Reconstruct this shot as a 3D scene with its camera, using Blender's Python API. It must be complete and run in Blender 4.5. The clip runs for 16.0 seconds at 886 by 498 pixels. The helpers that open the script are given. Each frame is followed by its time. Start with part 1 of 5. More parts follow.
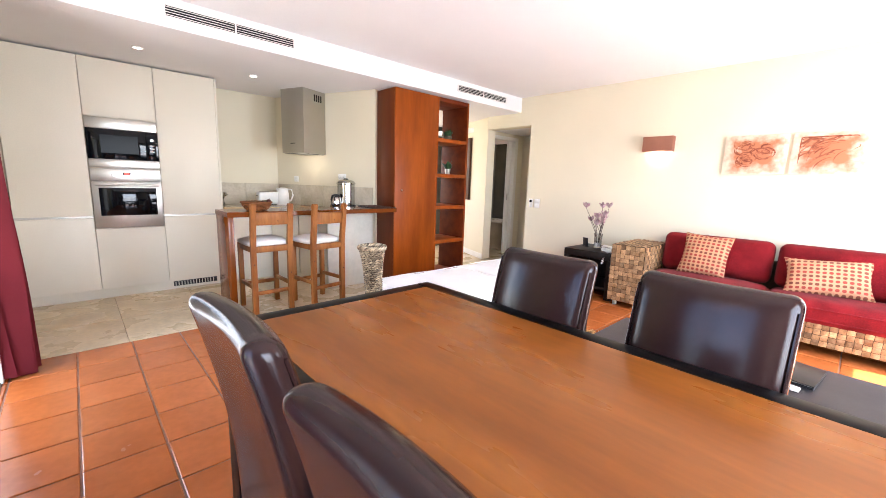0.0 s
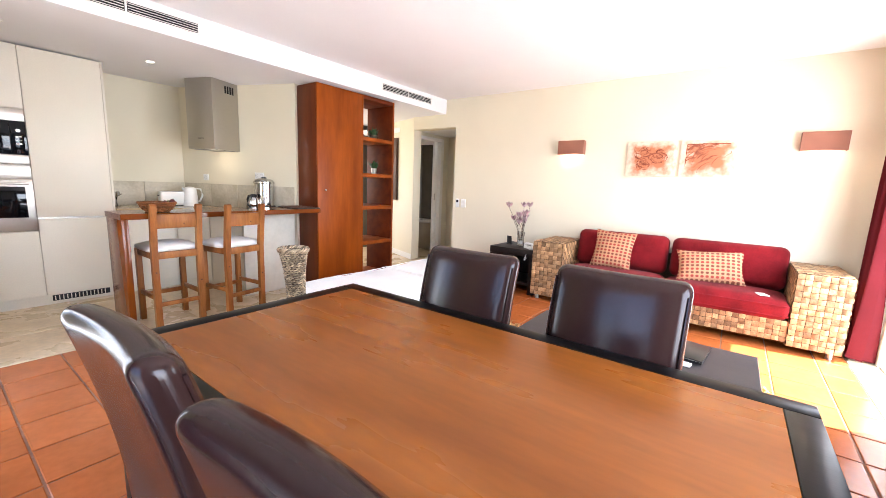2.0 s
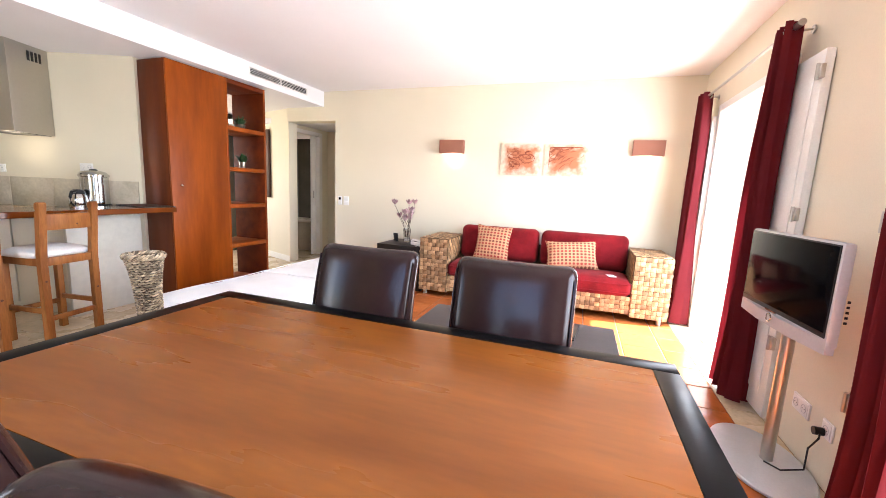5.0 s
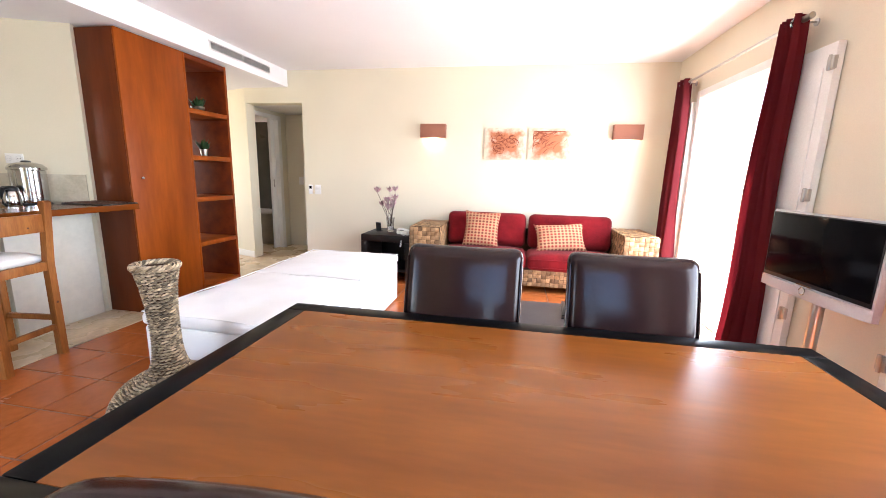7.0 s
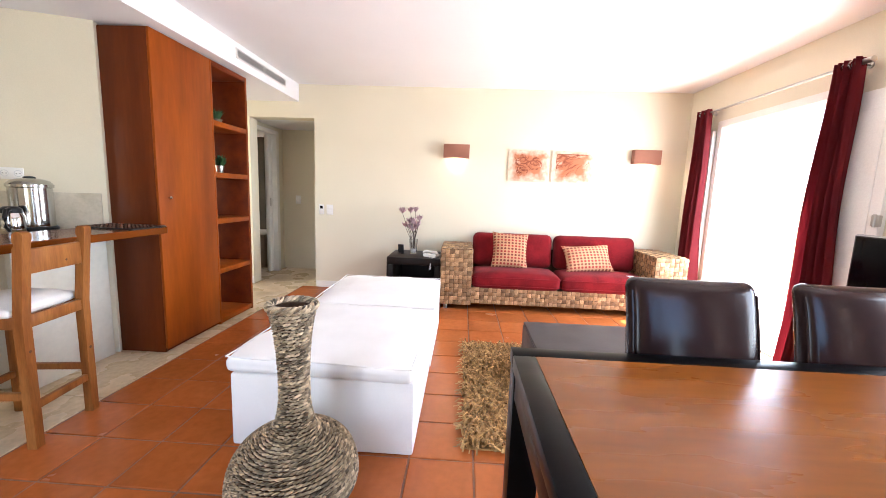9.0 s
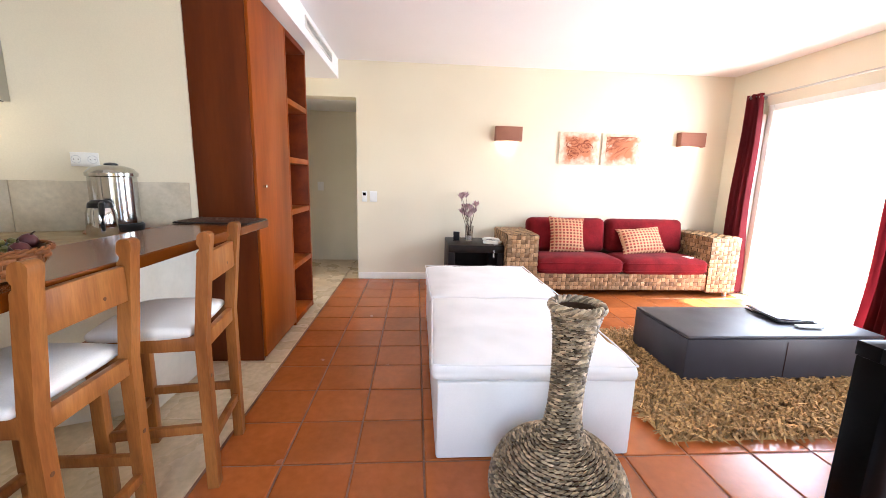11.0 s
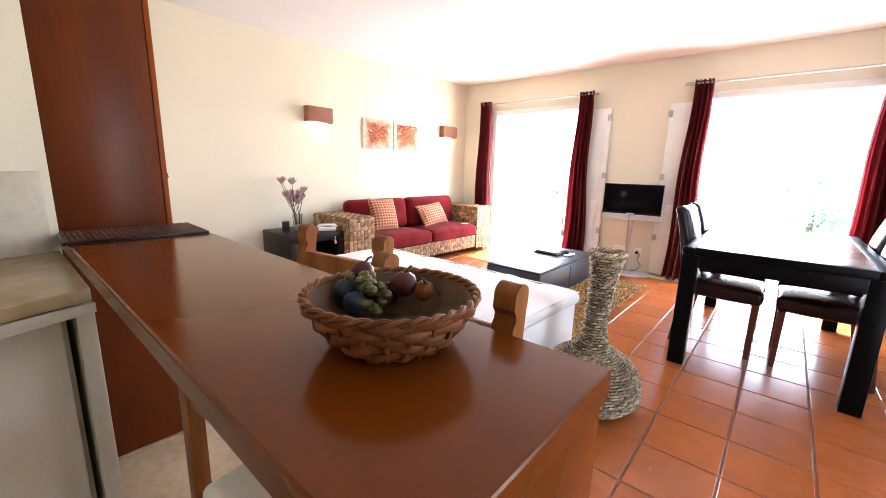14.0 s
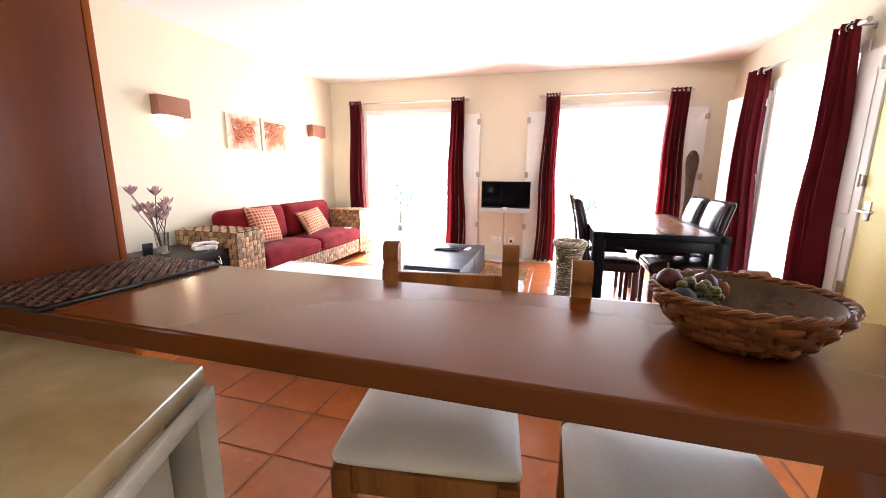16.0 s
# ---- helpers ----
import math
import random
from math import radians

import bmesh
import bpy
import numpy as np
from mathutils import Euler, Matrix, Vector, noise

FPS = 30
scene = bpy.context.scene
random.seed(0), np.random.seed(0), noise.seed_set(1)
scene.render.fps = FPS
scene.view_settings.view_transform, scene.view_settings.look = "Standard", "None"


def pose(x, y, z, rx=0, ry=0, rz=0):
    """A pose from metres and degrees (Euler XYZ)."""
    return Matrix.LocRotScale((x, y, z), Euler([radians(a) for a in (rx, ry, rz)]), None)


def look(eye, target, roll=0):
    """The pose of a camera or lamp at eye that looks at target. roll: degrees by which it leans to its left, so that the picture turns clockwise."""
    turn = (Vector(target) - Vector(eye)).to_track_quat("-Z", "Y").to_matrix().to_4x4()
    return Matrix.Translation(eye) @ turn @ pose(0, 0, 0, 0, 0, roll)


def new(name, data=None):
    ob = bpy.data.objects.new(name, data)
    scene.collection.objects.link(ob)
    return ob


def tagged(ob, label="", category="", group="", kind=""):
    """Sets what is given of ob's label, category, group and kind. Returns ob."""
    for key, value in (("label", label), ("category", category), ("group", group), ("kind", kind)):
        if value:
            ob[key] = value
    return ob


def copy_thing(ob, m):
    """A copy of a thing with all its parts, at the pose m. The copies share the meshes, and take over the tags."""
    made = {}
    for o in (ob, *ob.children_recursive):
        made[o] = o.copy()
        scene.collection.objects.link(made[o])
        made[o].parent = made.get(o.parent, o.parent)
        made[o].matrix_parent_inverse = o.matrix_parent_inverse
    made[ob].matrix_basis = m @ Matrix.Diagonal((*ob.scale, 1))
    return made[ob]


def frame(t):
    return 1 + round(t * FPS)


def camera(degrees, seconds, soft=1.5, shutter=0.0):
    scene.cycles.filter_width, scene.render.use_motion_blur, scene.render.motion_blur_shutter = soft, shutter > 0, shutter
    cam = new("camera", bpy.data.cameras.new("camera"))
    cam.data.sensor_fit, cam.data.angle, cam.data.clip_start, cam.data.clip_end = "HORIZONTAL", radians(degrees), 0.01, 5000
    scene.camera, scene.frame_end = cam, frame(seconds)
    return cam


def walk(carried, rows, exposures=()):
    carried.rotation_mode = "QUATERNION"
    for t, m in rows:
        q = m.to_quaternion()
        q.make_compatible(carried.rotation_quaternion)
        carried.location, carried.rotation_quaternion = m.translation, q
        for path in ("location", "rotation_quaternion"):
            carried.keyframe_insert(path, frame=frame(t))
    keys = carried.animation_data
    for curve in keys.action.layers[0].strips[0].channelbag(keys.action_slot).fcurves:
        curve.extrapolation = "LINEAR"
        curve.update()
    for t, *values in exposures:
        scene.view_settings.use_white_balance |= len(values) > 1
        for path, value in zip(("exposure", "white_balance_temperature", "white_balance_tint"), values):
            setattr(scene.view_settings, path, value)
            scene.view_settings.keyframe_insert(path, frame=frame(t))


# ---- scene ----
cam = camera(97.1, 16.0, soft=0.8)
PATH = [
    (0, (-0.031, -0.142, 1.258), (1.32, 1.293, 0.922), 1.9),
    (0.5, (-0.012, -0.138, 1.247), (1.408, 1.231, 0.917), 2.5),
    (1, (-0.008, -0.142, 1.245), (1.468, 1.166, 0.916), 2.7),
    (1.5, (-0.011, -0.143, 1.251), (1.523, 1.099, 0.923), 2.4),
    (2, (-0.01, -0.143, 1.249), (1.58, 1.027, 0.929), 2.2),
    (2.5, (-0.001, -0.148, 1.249), (1.657, 0.925, 0.932), 2.1),
    (3, (0.009, -0.153, 1.249), (1.723, 0.83, 0.935), 2.2),
    (3.5, (0.011, -0.152, 1.253), (1.766, 0.752, 0.932), 2.1),
    (4, (0.014, -0.146, 1.251), (1.808, 0.675, 0.927), 2.1),
    (4.2, (0.026, -0.147, 1.245), (1.835, 0.644, 0.928), 2.2),
    (6.3, (-0.044, 0.282, 1.223), (1.879, 0.723, 0.895), 1.9),
    (6.5, (-0.038, 0.345, 1.226), (1.883, 0.781, 0.883), 1.3),
    (7, (-0.042, 0.517, 1.244), (1.892, 0.86, 0.869), 1.5),
    (7.5, (-0.07, 0.731, 1.237), (1.883, 0.931, 0.857), 1.8),
    (8, (-0.056, 0.929, 1.247), (1.906, 1.08, 0.893), 1.5),
    (8.5, (-0.034, 1.166, 1.243), (1.939, 1.295, 0.941), 1.3),
    (9, (-0.005, 1.436, 1.249), (1.973, 1.528, 0.97), 2.1),
    (9.5, (0.019, 1.723, 1.242), (1.991, 1.869, 0.944), 1.6),
    (9.7, (0.037, 1.836, 1.228), (2.008, 1.974, 0.92), 1.6),
    (11.8, (0.274, 3.063, 1.22), (2.18, 2.56, 0.884), 1.4),
    (12, (0.309, 3.171, 1.207), (2.184, 2.556, 0.877), 1.4),
    (12.5, (0.385, 3.442, 1.208), (2.156, 2.581, 0.86), 1.3),
    (13, (0.482, 3.68, 1.199), (2.165, 2.658, 0.845), 1.2),
    (13.5, (0.601, 3.883, 1.201), (2.091, 2.602, 0.828), 1.8),
    (14, (0.754, 4.067, 1.211), (2.036, 2.585, 0.808), 1.6),
    (14.5, (0.945, 4.222, 1.208), (2.053, 2.608, 0.798), 0.9),
    (15, (1.139, 4.309, 1.208), (2.034, 2.572, 0.781), 0.5),
    (15.5, (1.3, 4.383, 1.207), (2.049, 2.575, 0.796), 0.1),
    (16, (1.49, 4.401, 1.211), (2.026, 2.513, 0.824), 0.5),
]
walk(cam, [(t, look(eye, target, roll)) for t, eye, target, roll in PATH], exposures=[(0, 3.28, 6250, 17), (4, 3.22, 6250, 17), (9.5, 3.20, 6150, 15), (13, 3.17, 6200, 15), (16, 3.27, 6450, 18)])

# ---- light ----
world = bpy.data.worlds.new("sky")
scene.world = world
world.use_nodes = True
wn = world.node_tree
sky = wn.nodes.new("ShaderNodeTexSky")
sky.sky_type, sky.sun_disc = "NISHITA", False
SUN_EL, SUN_AZ = 59.0, 169.0   # degrees; azimuth from +y, clockwise seen from above
sky.sun_elevation, sky.sun_rotation = radians(SUN_EL), radians(SUN_AZ)
wn.nodes["Background"].inputs["Strength"].default_value = 0.12
wn.links.new(sky.outputs["Color"], wn.nodes["Background"].inputs["Color"])

sun = new("sun", bpy.data.lights.new("sun", "SUN"))
sun.data.energy, sun.data.angle, sun.data.color = 5.0, radians(0.6), (1.0, 0.985, 0.96)
sd = Vector((math.sin(radians(SUN_AZ)) * math.cos(radians(SUN_EL)), math.cos(radians(SUN_AZ)) * math.cos(radians(SUN_EL)), math.sin(radians(SUN_EL))))
sun.matrix_world = look(sd * 20, (0, 0, 0))


def area(name, m, w, h, power, color):
    ob = new(name, bpy.data.lights.new(name, "AREA"))
    ob.data.shape, ob.data.size, ob.data.size_y = "RECTANGLE", w, h
    ob.data.energy, ob.data.color = power, color
    ob.matrix_world = m
    return ob


SKYC = (0.83, 0.915, 1.0)
area("sky_light", look((3.62, -1.34, 1.05), (3.62, 3, 0.1)), 1.3, 1.95, 14.0, SKYC)
area("sky_light", look((0.87, -1.34, 1.05), (0.87, 3, 0.1)), 1.3, 1.95, 14.0, SKYC)
area("sky_light", look((-0.62, 0.36, 1.05), (4, 0.6, 0.9)), 1.1, 1.95, 1.7, (0.32, 0.58, 1.0))
area("sky_light", look((-0.60, 2.93, 1.05), (2.2, 1.75, 0.6)), 0.34, 1.95, 2.2, (0.82, 0.91, 1.0))
# Added fill for corridor and hall, set in an unseen opening of wall_north.
area("sky_light", look((4.0, 6.48, 1.5), (4.2, 3, 1.0)), 1.35, 1.15, 6.0, (1.0, 0.92, 0.80))


# ---- materials ----
def mat(name, col, rough=0.5, metal=0.0, var=0.12, scale=3.0, fine=60.0, bump=0.08, dist=0.002, stretch=(1, 1, 1), col2=None, piece=0.0, island=0.0, coat=0.0, sheen=0.0, rvar=0.08, spec=0.3):
    m = bpy.data.materials.new(name)
    m.use_nodes = True
    nt = m.node_tree
    N, L = nt.nodes, nt.links
    p = N["Principled BSDF"]
    tc = N.new("ShaderNodeTexCoord")
    mp = N.new("ShaderNodeMapping")
    mp.inputs["Scale"].default_value = stretch
    L.new(tc.outputs["Object"], mp.inputs["Vector"])
    n1, n2 = N.new("ShaderNodeTexNoise"), N.new("ShaderNodeTexNoise")
    n1.inputs["Scale"].default_value, n1.inputs["Detail"].default_value = scale, 4
    n2.inputs["Scale"].default_value, n2.inputs["Detail"].default_value = fine, 3
    vec = mp.outputs["Vector"]
    if piece or island:
        src = N.new("ShaderNodeObjectInfo").outputs["Random"] if piece else N.new("ShaderNodeNewGeometry").outputs["Random Per Island"]
        ad = N.new("ShaderNodeVectorMath")
        ad.operation = "MULTIPLY_ADD"
        L.new(src, ad.inputs[0])
        ad.inputs[1].default_value = (37.0, 23.0, 11.0)
        L.new(vec, ad.inputs[2])
        vec = ad.outputs["Vector"]
    L.new(vec, n1.inputs["Vector"])
    L.new(vec, n2.inputs["Vector"])
    mx = N.new("ShaderNodeMix")
    mx.data_type = "RGBA"
    c = Vector(col)
    d = Vector(col2) if col2 else c * (1 - 2 * var)
    mx.inputs["A"].default_value, mx.inputs["B"].default_value = (*c, 1), (*d, 1)
    rp = N.new("ShaderNodeMapRange")
    rp.inputs["From Min"].default_value, rp.inputs["From Max"].default_value = 0.35, 0.7
    L.new(n1.outputs["Fac"], rp.inputs["Value"])
    L.new(rp.outputs["Result"], mx.inputs["Factor"])
    hs = N.new("ShaderNodeHueSaturation")
    L.new(mx.outputs["Result"], hs.inputs["Color"])
    v = N.new("ShaderNodeMapRange")
    v.inputs["From Min"].default_value, v.inputs["From Max"].default_value = 0.3, 0.7
    v.inputs["To Min"].default_value, v.inputs["To Max"].default_value = 1 - var, 1 + var * 0.6
    L.new(n2.outputs["Fac"], v.inputs["Value"])
    val = v.outputs["Result"]
    if piece or island:
        amt = piece or island
        r = N.new("ShaderNodeMapRange")
        r.inputs["To Min"].default_value, r.inputs["To Max"].default_value = 1 - amt, 1 + amt
        L.new(src, r.inputs["Value"])
        mu = N.new("ShaderNodeMath")
        mu.operation = "MULTIPLY"
        L.new(val, mu.inputs[0])
        L.new(r.outputs["Result"], mu.inputs[1])
        val = mu.outputs["Value"]
    L.new(val, hs.inputs["Value"])
    L.new(hs.outputs["Color"], p.inputs["Base Color"])
    rr = N.new("ShaderNodeMapRange")
    rr.inputs["To Min"].default_value, rr.inputs["To Max"].default_value = max(0.02, rough - rvar), min(1, rough + rvar)
    L.new(n1.outputs["Fac"], rr.inputs["Value"])
    L.new(rr.outputs["Result"], p.inputs["Roughness"])
    p.inputs["Metallic"].default_value = metal
    p.inputs["Coat Weight"].default_value = coat
    p.inputs["Sheen Weight"].default_value = sheen
    p.inputs["Specular IOR Level"].default_value = spec
    if bump:
        b = N.new("ShaderNodeBump")
        b.inputs["Strength"].default_value, b.inputs["Distance"].default_value = bump, dist
        L.new(n2.outputs["Fac"], b.inputs["Height"])
        L.new(b.outputs["Normal"], p.inputs["Normal"])
    return m


def sheer(name, col, through_col, share):
    m = mat(name, col, 0.9, 0, 0.15, 2.0, 300, 0.3, 0.001)
    nt = m.node_tree
    out, p = nt.nodes["Material Output"], nt.nodes["Principled BSDF"]
    t = nt.nodes.new("ShaderNodeBsdfTranslucent")
    t.inputs["Color"].default_value = (*through_col, 1)
    mx = nt.nodes.new("ShaderNodeMixShader")
    mx.inputs["Fac"].default_value = share
    nt.links.new(p.outputs[0], mx.inputs[1])
    nt.links.new(t.outputs[0], mx.inputs[2])
    nt.links.new(mx.outputs[0], out.inputs["Surface"])
    return m


def glow(name, col, strength):
    m = bpy.data.materials.new(name)
    m.use_nodes = True
    p = m.node_tree.nodes["Principled BSDF"]
    p.inputs["Base Color"].default_value = (*col, 1)
    p.inputs["Emission Color"].default_value = (*col, 1)
    p.inputs["Emission Strength"].default_value = strength
    return m


def spotted(name, ground, dots):
    m = mat(name, ground, 0.85, 0, 0.1, 6, 200, 0.3, 0.001)
    nt = m.node_tree
    N, L = nt.nodes, nt.links
    tc = N.new("ShaderNodeTexCoord")
    sp = N.new("ShaderNodeSeparateXYZ")
    L.new(tc.outputs["Object"], sp.inputs[0])

    def sine(sock, k):
        a = N.new("ShaderNodeMath")
        a.operation = "MULTIPLY"
        a.inputs[1].default_value = k
        L.new(sock, a.inputs[0])
        b = N.new("ShaderNodeMath")
        b.operation = "SINE"
        L.new(a.outputs[0], b.inputs[0])
        return b.outputs[0]

    def size(sock):
        a = N.new("ShaderNodeMath")
        a.operation = "ABSOLUTE"
        L.new(sock, a.inputs[0])
        return a.outputs[0]
    mu = N.new("ShaderNodeMath")
    mu.operation = "MULTIPLY"
    L.new(size(sine(sp.outputs["X"], 78)), mu.inputs[0])
    L.new(size(sine(sp.outputs["Z"], 92)), mu.inputs[1])
    st = N.new("ShaderNodeMapRange")
    st.inputs["From Min"].default_value, st.inputs["From Max"].default_value = 0.42, 0.58
    L.new(mu.outputs[0], st.inputs["Value"])
    hue = N.new("ShaderNodeMix")
    hue.data_type = "RGBA"
    hue.inputs["A"].default_value, hue.inputs["B"].default_value = (*dots[0], 1), (*dots[1], 1)
    stp = N.new("ShaderNodeMapRange")
    stp.inputs["From Min"].default_value, stp.inputs["From Max"].default_value = -0.1, 0.1
    L.new(sine(sp.outputs["Z"], 92), stp.inputs["Value"])
    L.new(stp.outputs[0], hue.inputs["Factor"])
    mx = N.new("ShaderNodeMix")
    mx.data_type = "RGBA"
    p = N["Principled BSDF"]
    old = p.inputs["Base Color"].links[0].from_socket
    L.new(old, mx.inputs["A"])
    L.new(hue.outputs["Result"], mx.inputs["B"])
    L.new(st.outputs[0], mx.inputs["Factor"])
    L.new(mx.outputs["Result"], p.inputs["Base Color"])
    return m


WALL = mat("cream_plaster", (0.73, 0.668, 0.52), 0.85, 0, 0.03, 1.2, 140, 0.12, 0.001)
CEIL = mat("white_ceiling_paint", (0.80, 0.785, 0.785), 0.9, 0, 0.02, 1.0, 120, 0.08, 0.001)
WHITE = mat("white_lacquer", (0.80, 0.79, 0.75), 0.35, 0, 0.03, 2, 90, 0.04, 0.001)
TRIMM = mat("white_trim_paint", (0.82, 0.80, 0.75), 0.5, 0, 0.04, 3, 90, 0.05)
DOORY = mat("yellow_painted_door", (0.72, 0.62, 0.26), 0.5, 0, 0.05, 2, 70, 0.05)
CABINET = mat("cream_cabinet_lacquer", (0.74, 0.685, 0.575), 0.4, 0, 0.03, 1.5, 100, 0.03, 0.001)
TERRA = mat("terracotta_tile", (0.42, 0.116, 0.028), 0.24, 0, 0.10, 3.5, 25, 0.05, 0.002, col2=(0.34, 0.090, 0.021), piece=0.10, rvar=0.08, spec=0.34)
GROUT = mat("grout", (0.30, 0.145, 0.085), 0.9, 0, 0.2, 5, 120, 0.3)
LIME = mat("travertine", (0.68, 0.55, 0.37), 0.28, 0, 0.12, 3.0, 30, 0.06, 0.002, col2=(0.50, 0.375, 0.22), piece=0.06)
SPLASH = mat("stone_splashback", (0.56, 0.50, 0.39), 0.35, 0, 0.12, 5.0, 40, 0.05, 0.002, col2=(0.43, 0.37, 0.27), piece=0.05)
MARBLE = mat("cream_marble", (0.48, 0.385, 0.225), 0.2, 0, 0.12, 4.0, 24, 0.04, 0.002, col2=(0.32, 0.225, 0.105))
PALESTONE = mat("pale_stone_panel", (0.60, 0.57, 0.49), 0.4, 0, 0.06, 3.0, 24, 0.04, 0.002, col2=(0.55, 0.50, 0.41))
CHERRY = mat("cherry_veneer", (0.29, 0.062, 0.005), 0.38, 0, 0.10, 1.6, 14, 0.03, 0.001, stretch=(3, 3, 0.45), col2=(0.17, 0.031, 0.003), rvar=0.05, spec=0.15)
# Browner copy of CHERRY, darkened so the colour carries the side's shade.
CHERRYS = mat("shaded_brown_cherry", (0.14, 0.028, 0.005), 0.32, 0, 0.10, 1.6, 14, 0.03, 0.001, stretch=(3, 3, 0.45), col2=(0.085, 0.016, 0.003), rvar=0.05, spec=0.2)
# Dark copy of the cherry: recess shade put into the colour.
CHERRYD = mat("shaded_cherry_wood", (0.15, 0.025, 0.004), 0.45, 0, 0.12, 2.2, 20, 0.03, 0.001, stretch=(0.6, 4, 4), col2=(0.09, 0.013, 0.003), spec=0.15)
BARWOOD = mat("red_brown_bar_wood", (0.150, 0.034, 0.003), 0.18, 0, 0.06, 0.8, 3.0, 0.0, 0.001, stretch=(0.6, 3, 3), rvar=0.0, spec=0.26)
TABLEW = mat("table_veneer", (0.235, 0.073, 0.011), 0.28, 0, 0.09, 2.2, 18, 0.02, 0.001, stretch=(3.6, 0.6, 3.6), col2=(0.145, 0.041, 0.006), rvar=0.05, spec=0.22)
DARKW = mat("dark_stained_wood", (0.004, 0.0035, 0.0035), 0.32, 0, 0.2, 2.5, 40, 0.05, 0.001, stretch=(6, 0.8, 6), spec=0.07)
WENGE = mat("wenge_wood", (0.018, 0.011, 0.009), 0.42, 0, 0.2, 2.5, 40, 0.08, 0.001, stretch=(1, 6, 6), spec=0.15)
PINE = mat("honey_pine", (0.34, 0.128, 0.032), 0.42, 0, 0.14, 3.0, 30, 0.08, 0.001, stretch=(6, 6, 0.8), col2=(0.20, 0.062, 0.014), spec=0.2)
LEGW = mat("brown_chair_leg", (0.12, 0.037, 0.018), 0.35, 0, 0.15, 3, 40, 0.05, 0.001, stretch=(6, 6, 0.8))
LEATHER = mat("dark_brown_leather", (0.022, 0.010, 0.009), 0.19, 0, 0.05, 5, 55, 0.12, 0.002, rvar=0.04, spec=0.24)
LEATHER2 = mat("grey_brown_leather", (0.040, 0.036, 0.042), 0.45, 0, 0.15, 4, 160, 0.3, 0.001)
LINEN = mat("white_linen", (0.82, 0.815, 0.80), 0.9, 0, 0.04, 4, 260, 0.35, 0.001, sheen=0.1)
SEATC = mat("cream_cushion_cloth", (0.82, 0.79, 0.74), 0.9, 0, 0.05, 5, 260, 0.35, 0.001)
VELVET = mat("crimson_velvet", (0.205, 0.010, 0.013), 0.9, 0, 0.22, 6, 120, 0.35, 0.002, sheen=0.04, spec=0.1)
CURT = sheer("wine_red_curtain_cloth", (0.125, 0.007, 0.011), (0.26, 0.016, 0.022), 0.22)
REED = mat("woven_banana_leaf", (0.43, 0.265, 0.135), 0.5, 0, 0.25, 8, 70, 0.35, 0.002, col2=(0.23, 0.118, 0.048), island=0.48)
REEDIN = mat("dark_wicker_core", (0.07, 0.036, 0.018), 0.8, 0, 0.2, 8, 60, 0.3)
SOFACORE = mat("sofa_wicker_core", (0.09, 0.046, 0.02), 0.8, 0, 0.2, 8, 60, 0.3)
GRASS = mat("seagrass_rope", (0.50, 0.395, 0.26), 0.38, 0, 0.3, 22, 80, 0.4, 0.002, col2=(0.085, 0.052, 0.027), island=0.70)
WILLOW = mat("brown_willow", (0.25, 0.088, 0.026), 0.5, 0, 0.25, 12, 90, 0.4, 0.002, col2=(0.105, 0.032, 0.010), piece=0.28, spec=0.2)
SHAG = mat("golden_shag_wool", (0.52, 0.31, 0.12), 0.9, 0, 0.2, 6, 80, 0, island=0.5, col2=(0.24, 0.13, 0.045))
STEEL = mat("brushed_steel", (0.50, 0.475, 0.43), 0.33, 1, 0.02, 1.5, 60, 0.0, rvar=0.04)
CHROME = mat("polished_steel", (0.55, 0.54, 0.52), 0.12, 1, 0.03, 3, 60, 0.0, rvar=0.03)
SILVER = mat("silver_plastic", (0.55, 0.55, 0.56), 0.35, 0.3, 0.04, 4, 90, 0.03, 0.001)
BLACK = mat("black_plastic", (0.012, 0.012, 0.013), 0.3, 0, 0.1, 5, 120, 0.05, 0.001)
SCREEN = mat("dark_screen", (0.003, 0.003, 0.004), 0.12, 0, 0.05, 3, 80, 0, rvar=0.02, spec=0.05)
OVENGL = mat("black_oven_glass", (0.003, 0.004, 0.006), 0.05, 0, 0.05, 3, 80, 0, rvar=0.01, spec=0.30)
PLASTIC = mat("white_plastic", (0.80, 0.79, 0.76), 0.35, 0, 0.03, 4, 120, 0.02, 0.001)
SHADE = mat("brown_lamp_shade", (0.30, 0.125, 0.08), 0.7, 0, 0.08, 5, 200, 0.2, 0.001)
MATW = mat("woven_placemat", (0.17, 0.083, 0.054), 0.45, 0, 0.2, 10, 100, 0.3, 0.001, island=0.40, spec=0.15)
GREEN = mat("plant_leaf", (0.035, 0.085, 0.03), 0.5, 0, 0.2, 10, 80, 0.2, island=0.3)
PETAL = mat("mauve_petal", (0.50, 0.36, 0.36), 0.7, 0, 0.25, 20, 90, 0.2, col2=(0.22, 0.10, 0.11), island=0.5)
TWIG = mat("dark_twig", (0.09, 0.06, 0.045), 0.8, 0, 0.2, 20, 90, 0.3)
FRUIT = mat("plum_red_fruit", (0.10, 0.022, 0.024), 0.35, 0, 0.2, 14, 90, 0.1)
FRUITG = mat("olive_green_grape", (0.13, 0.12, 0.032), 0.35, 0, 0.2, 14, 90, 0.1)
FRUITB = mat("blue_grey_fruit", (0.022, 0.038, 0.055), 0.4, 0, 0.2, 14, 90, 0.1)


